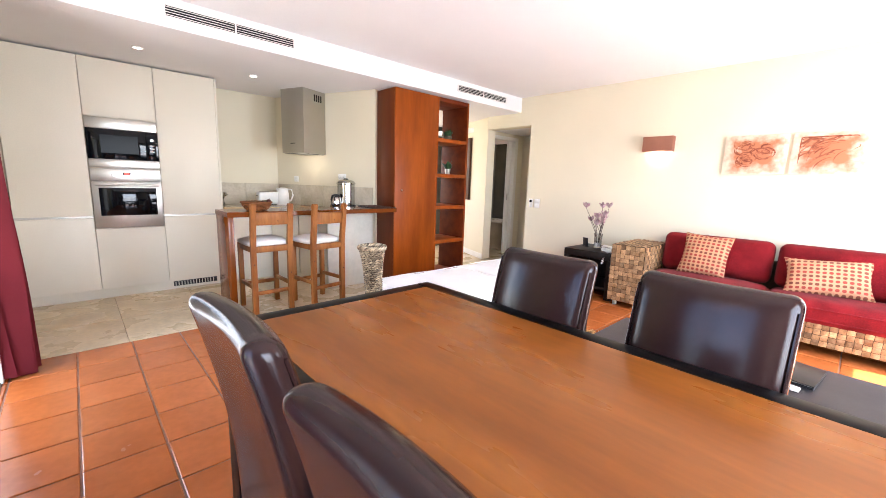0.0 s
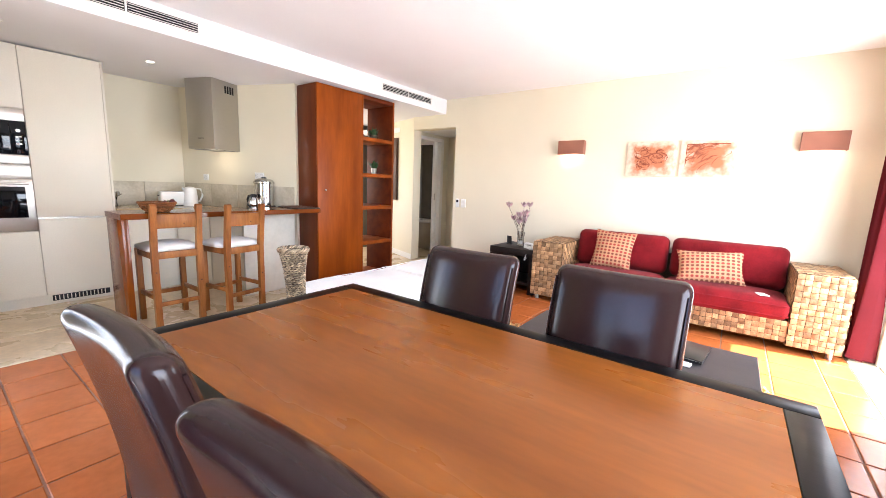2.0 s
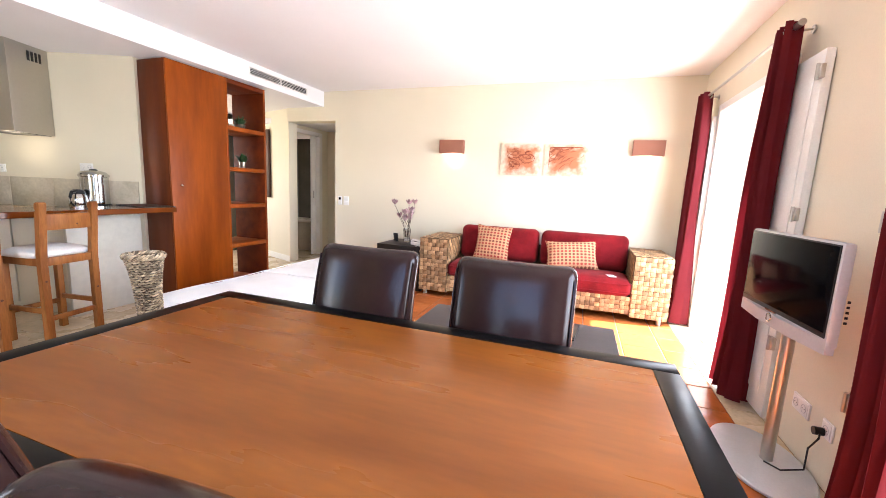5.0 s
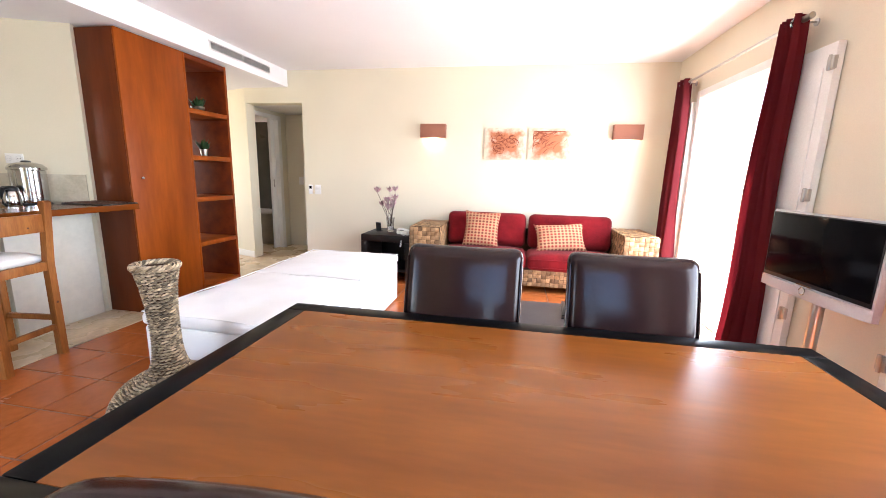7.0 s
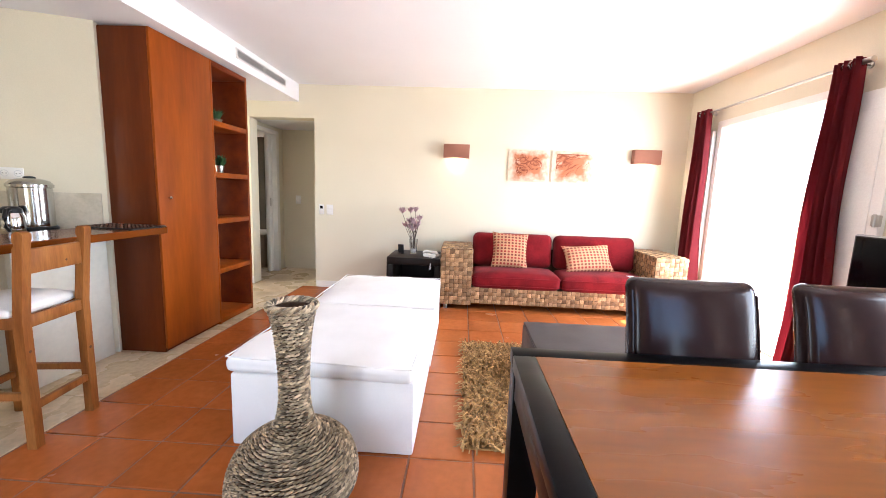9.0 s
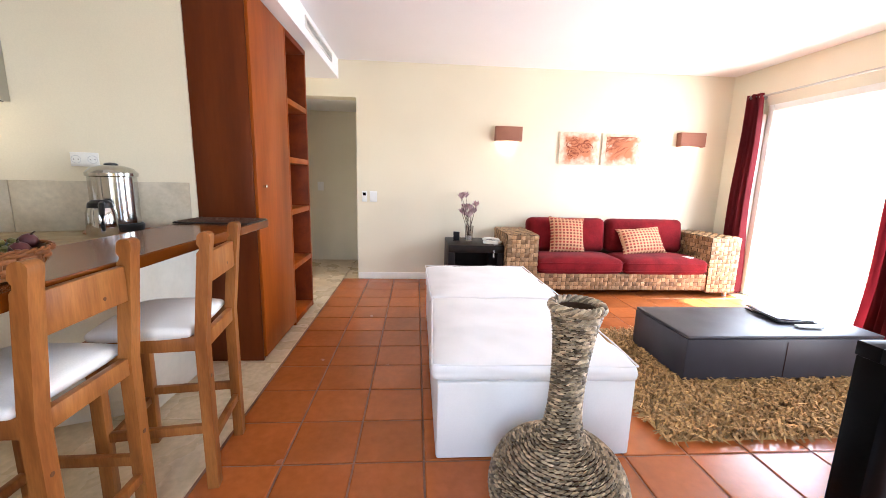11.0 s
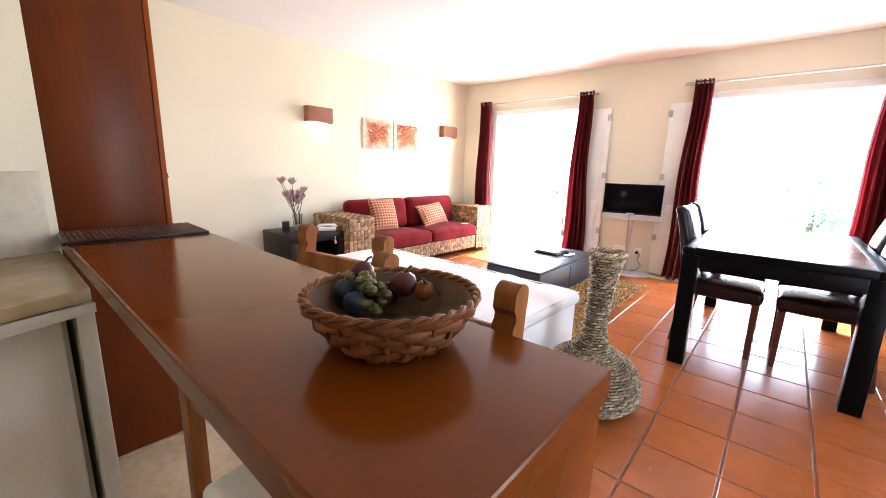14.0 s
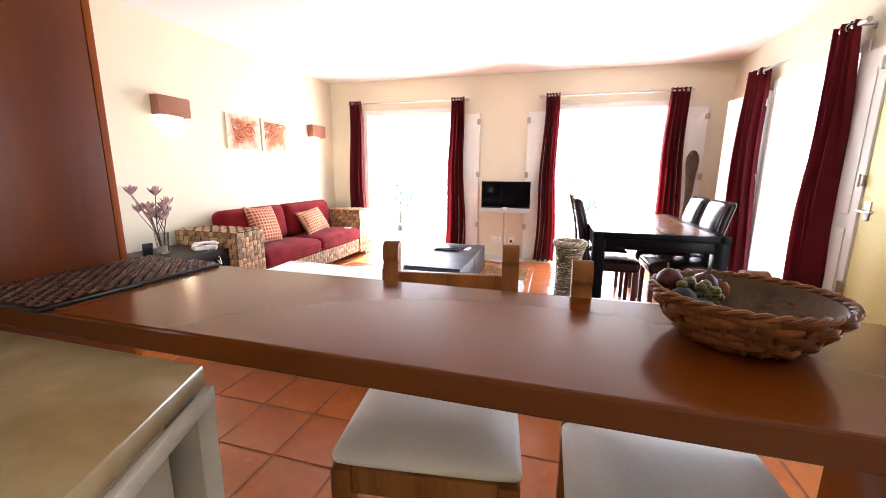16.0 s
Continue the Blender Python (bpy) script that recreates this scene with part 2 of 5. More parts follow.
def painted(name, ground, paint):
    """Canvas with a ragged field of paint on local xz."""
    m = mat(name, ground, 0.85, 0, 0.05, 5, 150, 0.2, 0.001)
    nt = m.node_tree
    N, L = nt.nodes, nt.links
    tc = N.new("ShaderNodeTexCoord")
    sp = N.new("ShaderNodeSeparateXYZ")
    L.new(tc.outputs["Object"], sp.inputs[0])

    def op(kind, a, b):
        q = N.new("ShaderNodeMath")
        q.operation = kind
        for i, s in enumerate((a, b)):
            if isinstance(s, (int, float)):
                q.inputs[i].default_value = s
            else:
                L.new(s, q.inputs[i])
        return q.outputs[0]
    ex = op("DIVIDE", op("ABSOLUTE", sp.outputs["X"], 0), 0.232)
    ez = op("DIVIDE", op("ABSOLUTE", sp.outputs["Z"], 0), 0.178)
    nz = N.new("ShaderNodeTexNoise")
    nz.inputs["Scale"].default_value, nz.inputs["Detail"].default_value = 16, 6
    L.new(tc.outputs["Object"], nz.inputs["Vector"])
    e = op("ADD", op("MAXIMUM", ex, ez), op("MULTIPLY", op("SUBTRACT", nz.outputs["Fac"], 0.5), 1.1))
    mr = N.new("ShaderNodeMapRange")
    mr.inputs["From Min"].default_value, mr.inputs["From Max"].default_value = 1.12, 0.55
    mr.inputs["To Max"].default_value = 1.0
    L.new(e, mr.inputs["Value"])
    mx = N.new("ShaderNodeMix")
    mx.data_type = "RGBA"
    p = N["Principled BSDF"]
    L.new(p.inputs["Base Color"].links[0].from_socket, mx.inputs["A"])
    mx.inputs["B"].default_value = (*paint, 1)
    L.new(mr.outputs[0], mx.inputs["Factor"])
    L.new(mx.outputs["Result"], p.inputs["Base Color"])
    return m


PINKC = painted("blush_canvas", (0.76, 0.66, 0.52), (0.46, 0.165, 0.08))
RUST = mat("rust_paint", (0.34, 0.095, 0.045), 0.85, 0, 0.3, 30, 60, 0.3, 0.002, col2=(0.46, 0.19, 0.10))
RUSTD = mat("dark_rust_paint", (0.22, 0.055, 0.028), 0.85, 0, 0.3, 30, 60, 0.3, 0.002, col2=(0.34, 0.11, 0.055))
PANEL = mat("dark_wood_panel_art", (0.10, 0.05, 0.03), 0.6, 0, 0.2, 4, 50, 0.2)
CLUBW = mat("dark_woven_seagrass", (0.10, 0.055, 0.028), 0.6, 0, 0.3, 20, 80, 0.4, 0.002, col2=(0.05, 0.028, 0.015), island=0.5)
BATHT = mat("dark_bathroom_tile", (0.10, 0.09, 0.07), 0.3, 0, 0.15, 3, 40, 0.05)
BEIGET = mat("beige_bath_tile", (0.42, 0.33, 0.22), 0.3, 0, 0.12, 3, 40, 0.05)
CUSH = spotted("dotted_cushion_cloth", (0.54, 0.27, 0.15), ((0.30, 0.045, 0.03), (0.17, 0.05, 0.028)))
LAMPG = glow("lamp_glow", (1.0, 0.90, 0.75), 2.0)
REDLED = glow("red_display", (1.0, 0.06, 0.03), 0.25)
STONEOUT = mat("terrace_stone", (0.55, 0.47, 0.38), 0.7, 0, 0.1, 3, 40, 0.1)
GROUND = mat("dry_grass_ground", (0.22, 0.20, 0.09), 0.95, 0, 0.25, 0.3, 4, 0.2)
# Leaf colours lifted to pale blue-green, standing in for haze and glare.
LEAFOUT = sheer("hazed_tree_foliage", (0.16, 0.21, 0.16), (0.76, 0.88, 0.84), 0.90)
BARK = mat("tree_bark", (0.30, 0.26, 0.21), 0.9, 0, 0.2, 5, 40, 0.4)


def clear_glass(name):
    m = bpy.data.materials.new(name)
    m.use_nodes = True
    p = m.node_tree.nodes["Principled BSDF"]
    p.inputs["Transmission Weight"].default_value = 1.0
    p.inputs["Roughness"].default_value = 0.02
    p.inputs["IOR"].default_value = 1.45
    return m


GLASS = clear_glass("clear_glass")


# ---- shaping ----
def merge(bm, t, m=None):
    if m:
        t.transform(m)
    me = bpy.data.meshes.new("t")
    t.to_mesh(me)
    t.free()
    bm.from_mesh(me)
    bpy.data.meshes.remove(me)
    return bm


def box(x0, y0, z0, x1, y1, z1, r=0.0, seg=2, bm=None, m=None):
    t = bmesh.new()
    bmesh.ops.create_cube(t, size=1)
    for v in t.verts:
        v.co = Vector(((x0 + x1) / 2 + v.co.x * (x1 - x0), (y0 + y1) / 2 + v.co.y * (y1 - y0), (z0 + z1) / 2 + v.co.z * (z1 - z0)))
    if r:
        r = min(r, 0.45 * min(abs(x1 - x0), abs(y1 - y0), abs(z1 - z0)))
        bmesh.ops.bevel(t, geom=t.edges[:], offset=r, segments=seg, affect="EDGES", profile=0.5)
    if m:
        t.transform(m)
    if bm is None:
        return t
    return merge(bm, t)


def pillow(x0, y0, z0, x1, y1, z1, puff=0.03, r=0.03, axis=2, n=8, bm=None):
    """A stuffed box: truly rounded edges, with its two faces across axis swollen."""
    n = max(n, 12)
    t = box(x0, y0, z0, x1, y1, z1)
    bmesh.ops.subdivide_edges(t, edges=t.edges[:], cuts=n, use_grid_fill=True)
    lo, hi = (x0, y0, z0), (x1, y1, z1)
    mid = [(a + b) / 2 for a, b in zip(lo, hi)]
    half = [(b - a) / 2 for a, b in zip(lo, hi)]
    r = min(r, min(half) * 0.98)
    k = 1 - 2 * 3.0 / (n + 1)
    for v in t.verts:
        u = [(v.co[i] - mid[i]) / half[i] for i in range(3)]
        p, q = Vector(), Vector()
        for i in range(3):
            a = abs(u[i])
            core = half[i] - r
            c = core * a / k if a <= k else core + r * (a - k) / (1 - k)
            p[i] = math.copysign(c, u[i])
            q[i] = math.copysign(min(c, core), u[i])
        e = p - q
        if e.length > 1e-9:
            p = q + e.normalized() * r
        o = [i for i in range(3) if i != axis]
        f = (1 - min(1, abs(p[o[0]]) / half[o[0]]) ** 4) * (1 - min(1, abs(p[o[1]]) / half[o[1]]) ** 4)
        p[axis] += math.copysign(puff * f, p[axis]) * min(1, abs(p[axis]) / (half[axis] - r + 1e-6))
        v.co = Vector(mid) + p
    if bm is None:
        return t
    return merge(bm, t)


def tube(pts, r, n=8, closed=False, bm=None, flat=1.0):
    bm = bm or bmesh.new()
    pts = [Vector(p) for p in pts]
    k = len(pts)
    rings = []
    up = Vector((0, 0, 1))
    for i, p in enumerate(pts):
        a = pts[(i - 1) % k] if closed or i else p
        b = pts[(i + 1) % k] if closed or i < k - 1 else p
        d = (b - a).normalized()
        s = d.cross(up)
        s = s.normalized() if s.length > 1e-3 else Vector((1, 0, 0))
        w = s.cross(d).normalized()
        rad = r[i] if isinstance(r, (list, tuple)) else r
        rings.append([bm.verts.new(p + (s * math.cos(q) * flat + w * math.sin(q)) * rad) for q in [2 * math.pi * j / n for j in range(n)]])
    for i in range(k if closed else k - 1):
        A, C = rings[i], rings[(i + 1) % k]
        for j in range(n):
            bm.faces.new((A[j], A[(j + 1) % n], C[(j + 1) % n], C[j]))
    if not closed:
        bm.faces.new(rings[0][::-1])
        bm.faces.new(rings[-1])
    return bm


def lathe(prof, n=24, c=(0, 0, 0), bm=None):
    bm = bm or bmesh.new()
    rings = [[bm.verts.new((c[0] + r * math.cos(2 * math.pi * j / n), c[1] + r * math.sin(2 * math.pi * j / n), c[2] + z)) for j in range(n)] for r, z in prof]
    for A, C in zip(rings, rings[1:]):
        for j in range(n):
            bm.faces.new((A[j], A[(j + 1) % n], C[(j + 1) % n], C[j]))
    if prof[0][0] > 1e-4:
        bm.faces.new(rings[0][::-1])
    if prof[-1][0] > 1e-4:
        bm.faces.new(rings[-1])
    return bm


def prism(pts, z0, z1, bm=None):
    bm = bm or bmesh.new()
    lo = [bm.verts.new((x, y, z0)) for x, y in pts]
    hi = [bm.verts.new((x, y, z1)) for x, y in pts]
    n = len(pts)
    bm.faces.new(lo[::-1])
    bm.faces.new(hi)
    for i in range(n):
        bm.faces.new((lo[i], lo[(i + 1) % n], hi[(i + 1) % n], hi[i]))
    bmesh.ops.recalc_face_normals(bm, faces=bm.faces[:])
    return bm


def rod(a, b, r, n=10, bm=None):
    return tube([a, b], r, n, False, bm)


def part(name, bm, material, parent=None, label="", flat=False):
    me = bpy.data.meshes.new(name)
    bm.normal_update()
    bm.to_mesh(me)
    bm.free()
    me.materials.append(material)
    if not flat:
        me.shade_smooth()
        me.set_sharp_from_angle(angle=radians(38))
    ob = new(name, me)
    if parent:
        ob.parent = parent
    if label:
        ob["label"] = label
    return ob


def thing(name, m, label, category, group="", kind=""):
    ob = new(name)
    ob.empty_display_size = 0.1
    ob.matrix_basis = m
    return tagged(ob, label, category, group, kind)


def solid(name, bm, material, label, category, kind="", flat=False):
    return tagged(part(name, bm, material, None, "", flat), label, category, "", kind)


# ---- plan ----
XE, XW, YS, ZC = 4.88, -0.45, -1.18, 2.505
SOF_Y, SOF_Z = 3.49, 2.30
YK = 5.45
SW0, SW1 = Vector((2.64, 3.93, 0)), Vector((2.05, 5.45, 0))   # the slanted kitchen wall
ST = (SW1 - SW0).normalized()
SN = Vector((-ST.y, ST.x, 0))
OPEN_S = ((2.95, 4.30), (0.20, 1.56))
OPEN_W = ((-0.22, 0.92), (2.10, 3.20))
OPZ = 2.06

# ---- walls ----
bm = bmesh.new()
xs = [XW - 0.3, OPEN_S[1][0], OPEN_S[1][1], OPEN_S[0][0], OPEN_S[0][1], XE + 0.2]
for i in range(0, 6, 2):
    box(xs[i], YS - 0.3, 0, xs[i + 1], YS, ZC, bm=bm)
for a, b in OPEN_S:
    box(a, YS - 0.3, OPZ, b, YS, ZC, bm=bm)
solid("wall_south", bm, WALL, "pale cream plaster wall with two tall openings to the terrace", "wall", "structure")
bm = bmesh.new()
ys = [YS, *OPEN_W[0], *OPEN_W[1], YK + 0.2]
for i in range(0, 6, 2):
    box(XW - 0.3, ys[i], 0, XW, ys[i + 1], ZC, bm=bm)
for a, b in OPEN_W:
    box(XW - 0.3, a, OPZ, XW, b, ZC, bm=bm)
solid("wall_west", bm, WALL, "cream plaster wall with two tall terrace openings", "wall", "structure")
bm = box(XE, YS, 0, XE + 0.2, 3.30, ZC)
box(XE, 3.30, 2.11, XE + 0.2, 4.13, ZC, bm=bm)
solid("wall_east", bm, WALL, "bright cream plaster wall behind the sofa", "wall", "structure")
solid("wall_kitchen_back", box(XW, YK, 0, 2.05, YK + 0.2, SOF_Z), WALL, "cream plaster wall at the back of the kitchen", "wall", "structure")
o = SN * -0.13
solid("wall_kitchen_side", prism([SW0.xy, SW1.xy, (SW1 + o).xy, (SW0 + o).xy], 0, SOF_Z), WALL, "cream plaster wall set at an angle beside the worktop", "wall", "structure")
solid("wall_corridor", prism([(4.90, 4.13), (5.08, 4.13), (5.95, 6.4), (5.75, 6.4)], 0, SOF_Z), WALL, "cream plaster corridor wall behind the bookcase", "wall", "structure")
# North end is unseen; its opening is added to admit the corridor fill.
nb = box(1.9, 6.4, 0, 3.3, 6.55, SOF_Z)
box(4.7, 6.4, 0, 6.0, 6.55, SOF_Z, bm=nb)
box(3.3, 6.4, 0, 4.7, 6.55, 0.9, bm=nb)
box(3.3, 6.4, 2.1, 4.7, 6.55, SOF_Z, bm=nb)
solid("wall_north", nb, WALL, "unseen cream plaster corridor end wall, opening added to let light in", "wall", "structure")
bm = box(5.98, 3.15, 0, 6.1, 4.5, 2.3)
box(XE + 0.2, 3.15, 0, 5.98, 3.30, 2.3, bm=bm)
solid("wall_hall", bm, WALL, "cream plaster walls of the small hall", "wall", "structure")
bm = box(5.72, 4.22, 0, 5.98, 4.34, 2.12)
box(5.10, 4.22, 2.02, 5.72, 4.34, 2.12, bm=bm)
solid("wall_bathroom_front", bm, WALL, "cream plaster wall round the bathroom door", "wall", "structure")
bm = box(5.0, 5.6, 0, 7.0, 5.7, 2.3)
box(6.9, 4.34, 0, 7.0, 5.6, 2.3, bm=bm)
solid("wall_bathroom", bm, BATHT, "dark stone tiled bathroom wall", "wall", "structure")
solid("bathtub_front", box(5.9, 4.5, 0, 6.7, 5.55, 0.52, 0.02), BEIGET, "beige tiled bath surround in the bathroom", "bathtub")
solid("ceiling", box(XW - 0.3, YS - 0.3, ZC, XE + 0.2, SOF_Y, ZC + 0.15), CEIL, "smooth white painted ceiling", "ceiling", "structure")
solid("soffit", box(XW - 0.3, SOF_Y, SOF_Z, 6.1, 6.55, ZC + 0.15), CEIL, "lowered white ceiling over kitchen and corridor", "ceiling", "structure")
solid("hall_ceiling", box(XE + 0.2, 3.30, 2.12, 6.9, 5.6, 2.2), CEIL, "low white hall ceiling", "ceiling", "structure")

# floor bed, then the tiles at the end of the file
solid("floor", box(XW - 0.3, YS - 0.3, -0.2, 7.0, 6.55, -0.0055), GROUT, "tiled floor with sunken mortar joints", "floor", "structure")

# baseboards
bm = box(XE - 0.012, YS, 0, XE - 0.0005, 3.29, 0.08, 0.002)
box(2.57, YS + 0.0005, 0, 2.93, YS + 0.012, 0.07, 0.002, bm=bm)
solid("baseboard", bm, TRIMM, "white painted baseboard along the walls", "baseboard", "structure")
ang = math.degrees(math.atan2(6.4 - 4.13, 5.75 - 4.90))
solid("baseboard_corridor", box(0, 0.001, 0, 2.3, 0.013, 0.09, 0.002, m=pose(4.90, 4.13, 0, 0, 0, ang)), TRIMM, "white painted baseboard in the corridor", "baseboard", "structure")

# hall door frame and open door edge
d = thing("door_1", pose(0, 0, 0), "white door frame to the dark bathroom, door slid aside", "door", kind="structure")
part("door_frame", box(5.04, 4.18, 0, 5.12, 4.36, 2.06, 0.004), TRIMM, d)
part("door_frame", box(5.70, 4.18, 0, 5.78, 4.36, 2.06, 0.004), TRIMM, d)
part("door_head", box(5.12, 4.18, 2.0, 5.70, 4.36, 2.06, 0.004), TRIMM, d)
lf = part("door_leaf", box(5.60, 4.25, 0.01, 5.70, 4.29, 2.0, 0.003), TRIMM, d)
part("door_handle", box(5.615, 4.235, 0.98, 5.63, 4.25, 1.1, 0.004), STEEL, lf)
solid("towel_rail", rod((5.95, 5.58, 1.2), (5.95, 5.58, 1.75), 0.012), CHROME, "chrome upright rail on the bathroom wall", "rail")


# ---- windows ----
def shutter(parent, x0, x1, z1, hinge_x, flip=1):
    """Folded white door panel lying along local x, facing local +y."""
    g = part("shutter", box(x0, 0.005, 0.03, x1, 0.045, z1, 0.004), TRIMM, parent, "folded white panelled shutter")
    w = x1 - x0
    for za, zb in ((0.14, 0.86), (0.96, z1 - 0.12)):
        part("panel", box(x0 + 0.07, 0.045, za, x1 - 0.07, 0.052, zb, 0.003), TRIMM, g)
    for z in (0.47, 1.18, 1.89):
        hb = box(hinge_x - 0.025, 0.04, z - 0.035, hinge_x + 0.025, 0.062, z + 0.035, 0.004)
        rod((hinge_x, 0.064, z - 0.04), (hinge_x, 0.064, z + 0.04), 0.008, bm=hb)
        part("hinge", hb, STEEL, g)
    return g


def window(name, m, w, label, sh_left, sh_right, leaf):
    """Opening of width w along local x from 0, room on local +y, reveal behind."""
    d = thing(name, m, label, "window", kind="structure")
    for a, b in ((-0.03, 0.035), (w - 0.035, w + 0.03)):
        part("window_frame", box(a, -0.12, 0.0, b, 0.012, OPZ + 0.03, 0.005), TRIMM, d)
    part("window_head", box(0.035, -0.12, OPZ - 0.035, w - 0.035, 0.012, OPZ + 0.03, 0.005), TRIMM, d)
    part("window_sill", box(0.036, -0.30, -0.01, w - 0.036, 0.0, 0.012, 0.003), STONEOUT, d)
    for a, b in sh_left:
        shutter(d, a, b, 2.0, a + 0.01)
    for a, b in sh_right:
        shutter(d, a, b, 2.0, b - 0.01)
    for a, b in leaf:
        g = part("glazed_leaf", box(a, -0.20, 0.02, a + 0.06, -0.16, 2.0, 0.004), TRIMM, d)
        part("stile", box(b - 0.06, -0.20, 0.02, b, -0.16, 2.0, 0.004), TRIMM, g)
        part("rail", box(a + 0.06, -0.20, 0.02, b - 0.06, -0.16, 0.14, 0.004), TRIMM, g)
        part("rail", box(a + 0.06, -0.20, 1.92, b - 0.06, -0.16, 2.0, 0.004), TRIMM, g)
        pn = part("pane", box(a + 0.06, -0.183, 0.14, b - 0.06, -0.177, 1.92), GLASS, g)
        pn.visible_shadow = False
    return d


window("window_1", pose(2.95, YS, 0), 1.35, "wide terrace opening with white frame and folded shutters", [(-0.40, -0.045)], [(1.395, 1.56)], [])
window("window_2", pose(0.20, YS, 0), 1.36, "wide terrace opening with white frame beside the dining table", [(-0.40, -0.045)], [(1.40, 1.70)], [])
west = window("window_3", pose(XW, 0.92, 0, 0, 0, -90), 1.14, "narrow terrace door opening with white frame and glazed leaves", [(-0.29, -0.045)], [], [(0.04, 0.52)])
swung = shutter(west, 1.175, 1.745, 2.0, 1.19)
swung.matrix_local = pose(1.175, 0.005, 0, 0, 0, 14) @ pose(-1.175, -0.005, 0)

window("window_4", pose(XW, 3.20, 0, 0, 0, -90), 1.10, "narrow terrace door opening with white frame by the kitchen", [], [], [])

# yellow door beside the west window
d = thing("door_2", pose(XW, 1.26, 0), "yellow painted door with a steel lever handle", "door", kind="structure")
part("door_leaf", box(0.002, -0.03, 0.01, 0.04, 0.35, 2.03, 0.004), DOORY, d)
hd = rod((0.04, 0.03, 0.99), (0.09, 0.03, 0.99), 0.009)
rod((0.09, 0.02, 0.99), (0.09, 0.14, 0.99), 0.009, bm=hd)
box(0.04, 0.005, 0.93, 0.046, 0.055, 1.05, 0.002, bm=hd)
part("door_handle", hd, STEEL, d)


# ---- curtains ----
def curtain(c, along, width, seed, label, z1=2.212, z0=0.02):
    rnd = random.Random(seed)
    cx, cy = c
    d = thing("curtain", pose(cx, cy, 0, 0, 0, along), label, "curtain", "terrace curtains")
    b = bmesh.new()
    nu, nv = 72, 22
    folds = 4.5
    ph = [rnd.uniform(0, 6.28) for _ in range(4)]
    rows = []
    for j in range(nv + 1):
        f = j / nv
        z = z0 + (z1 - z0) * f
        row = []
        for i in range(nu + 1):
            u = i / nu
            spread = width * (0.80 + 0.46 * (1 - f) ** 1.4)
            x = (u - 0.5) * spread + 0.012 * math.sin(9 * f + ph[0])
            amp = 0.034 + 0.042 * (1.0 - f) + 0.008 * math.sin(5 * f + ph[1])
            y = amp * math.sin(2 * math.pi * folds * u + 0.5 * math.sin(3 * f + ph[2])) + 0.012 * math.sin(17 * u + 4 * f + ph[3])
            row.append(b.verts.new((x, y, z + (0.01 * math.sin(22 * u) if j == 0 else 0))))
        rows.append(row)
    for A, C in zip(rows, rows[1:]):
        for i in range(nu):
            b.faces.new((A[i], A[i + 1], C[i + 1], C[i]))
    part("cloth", b, CURT, d)
    for k in range(4):
        x = ((k + 0.5) / 4 - 0.5) * width * 0.82
        t = bmesh.new()
        q = [(x + 0.004 * (k % 2), 0.026 * math.cos(a), 2.18 + 0.026 * math.sin(a)) for a in [2 * math.pi * i / 18 for i in range(18)]]
        tube(q, 0.007, 6, True, t)
        part("eyelet", t, CHROME, d)
    return d


def curtain_rail(a, b, wall_n, label):
    d = thing("curtain_rail", pose(0, 0, 0), label, "curtain rail")
    A, Bv, n = Vector(a), Vector(b), Vector(wall_n)
    t = (Bv - A).normalized()
    part("pole", rod(A, Bv, 0.011, 12), STEEL, d)
    for e, s in ((A, -1), (Bv, 1)):
        part("finial", rod(e, e + t * s * 0.07, 0.018, 12), STEEL, d)
        q = e - t * s * 0.05
        bk = rod(q, q - n * 0.10, 0.006)
        rod(q - n * 0.095, q - n * 0.102, 0.022, 14, bm=bk)
        part("bracket", bk, STEEL, d)


YR = YS + 0.105
curtain_rail((2.77, YR, 2.18), (4.45, YR, 2.18), (0, 1, 0), "thin steel curtain pole over the sofa side opening")
curtain_rail((0.07, YR, 2.18), (1.70, YR, 2.18), (0, 1, 0), "thin steel curtain pole over the dining side opening")
curtain_rail((XW + 0.105, -0.52, 2.18), (XW + 0.105, 1.00, 2.18), (1, 0, 0), "thin steel curtain pole over the narrow opening")
curtain_rail((XW + 0.105, 2.0, 2.18), (XW + 0.105, 3.34, 2.18), (1, 0, 0), "thin steel curtain pole by the kitchen")
CL = "wine red sheer curtain bunched on steel eyelets"
for k, (x, w) in enumerate(((4.40, 0.22), (2.86, 0.24), (1.60, 0.22), (0.15, 0.26))):
    curtain((x, YR), 0, w, 10 + k, CL)
for k, (y, w) in enumerate(((-0.37, 0.34), (0.87, 0.28), (3.26, 0.13))):
    curtain((XW + (0.075 if y > 3 else 0.105), y), 99 if y < 0 else 90, w, 20 + k, CL)

# ---- terrace and outside ----
solid("terrace_floor", box(-6, -3.2, -0.25, 9, YS - 0.3, -0.02), STONEOUT, "pale stone terrace floor outside", "terrace", "structure")
solid("terrace_floor_west", box(-3.0, YS - 0.299, -0.25, XW - 0.3, 6, -0.02), STONEOUT, "pale stone terrace floor outside", "terrace", "structure")
rl = thing("terrace_railing", pose(0, 0, 0), "white painted metal terrace railing", "railing")
for z in (0.12, 0.98):
    part("rail", box(-2.9, -3.12, z, 8, -3.08, z + 0.04, 0.005), TRIMM, rl)
for k in range(6):
    part("post", box(-2.9 + k * 2.17, -3.12, -0.02, -2.86 + k * 2.17, -3.08, 0.119, 0.004), TRIMM, rl)
bal = box(-0.008, -0.008, 0, 0.008, 0.008, 0.84)
bal_me = None
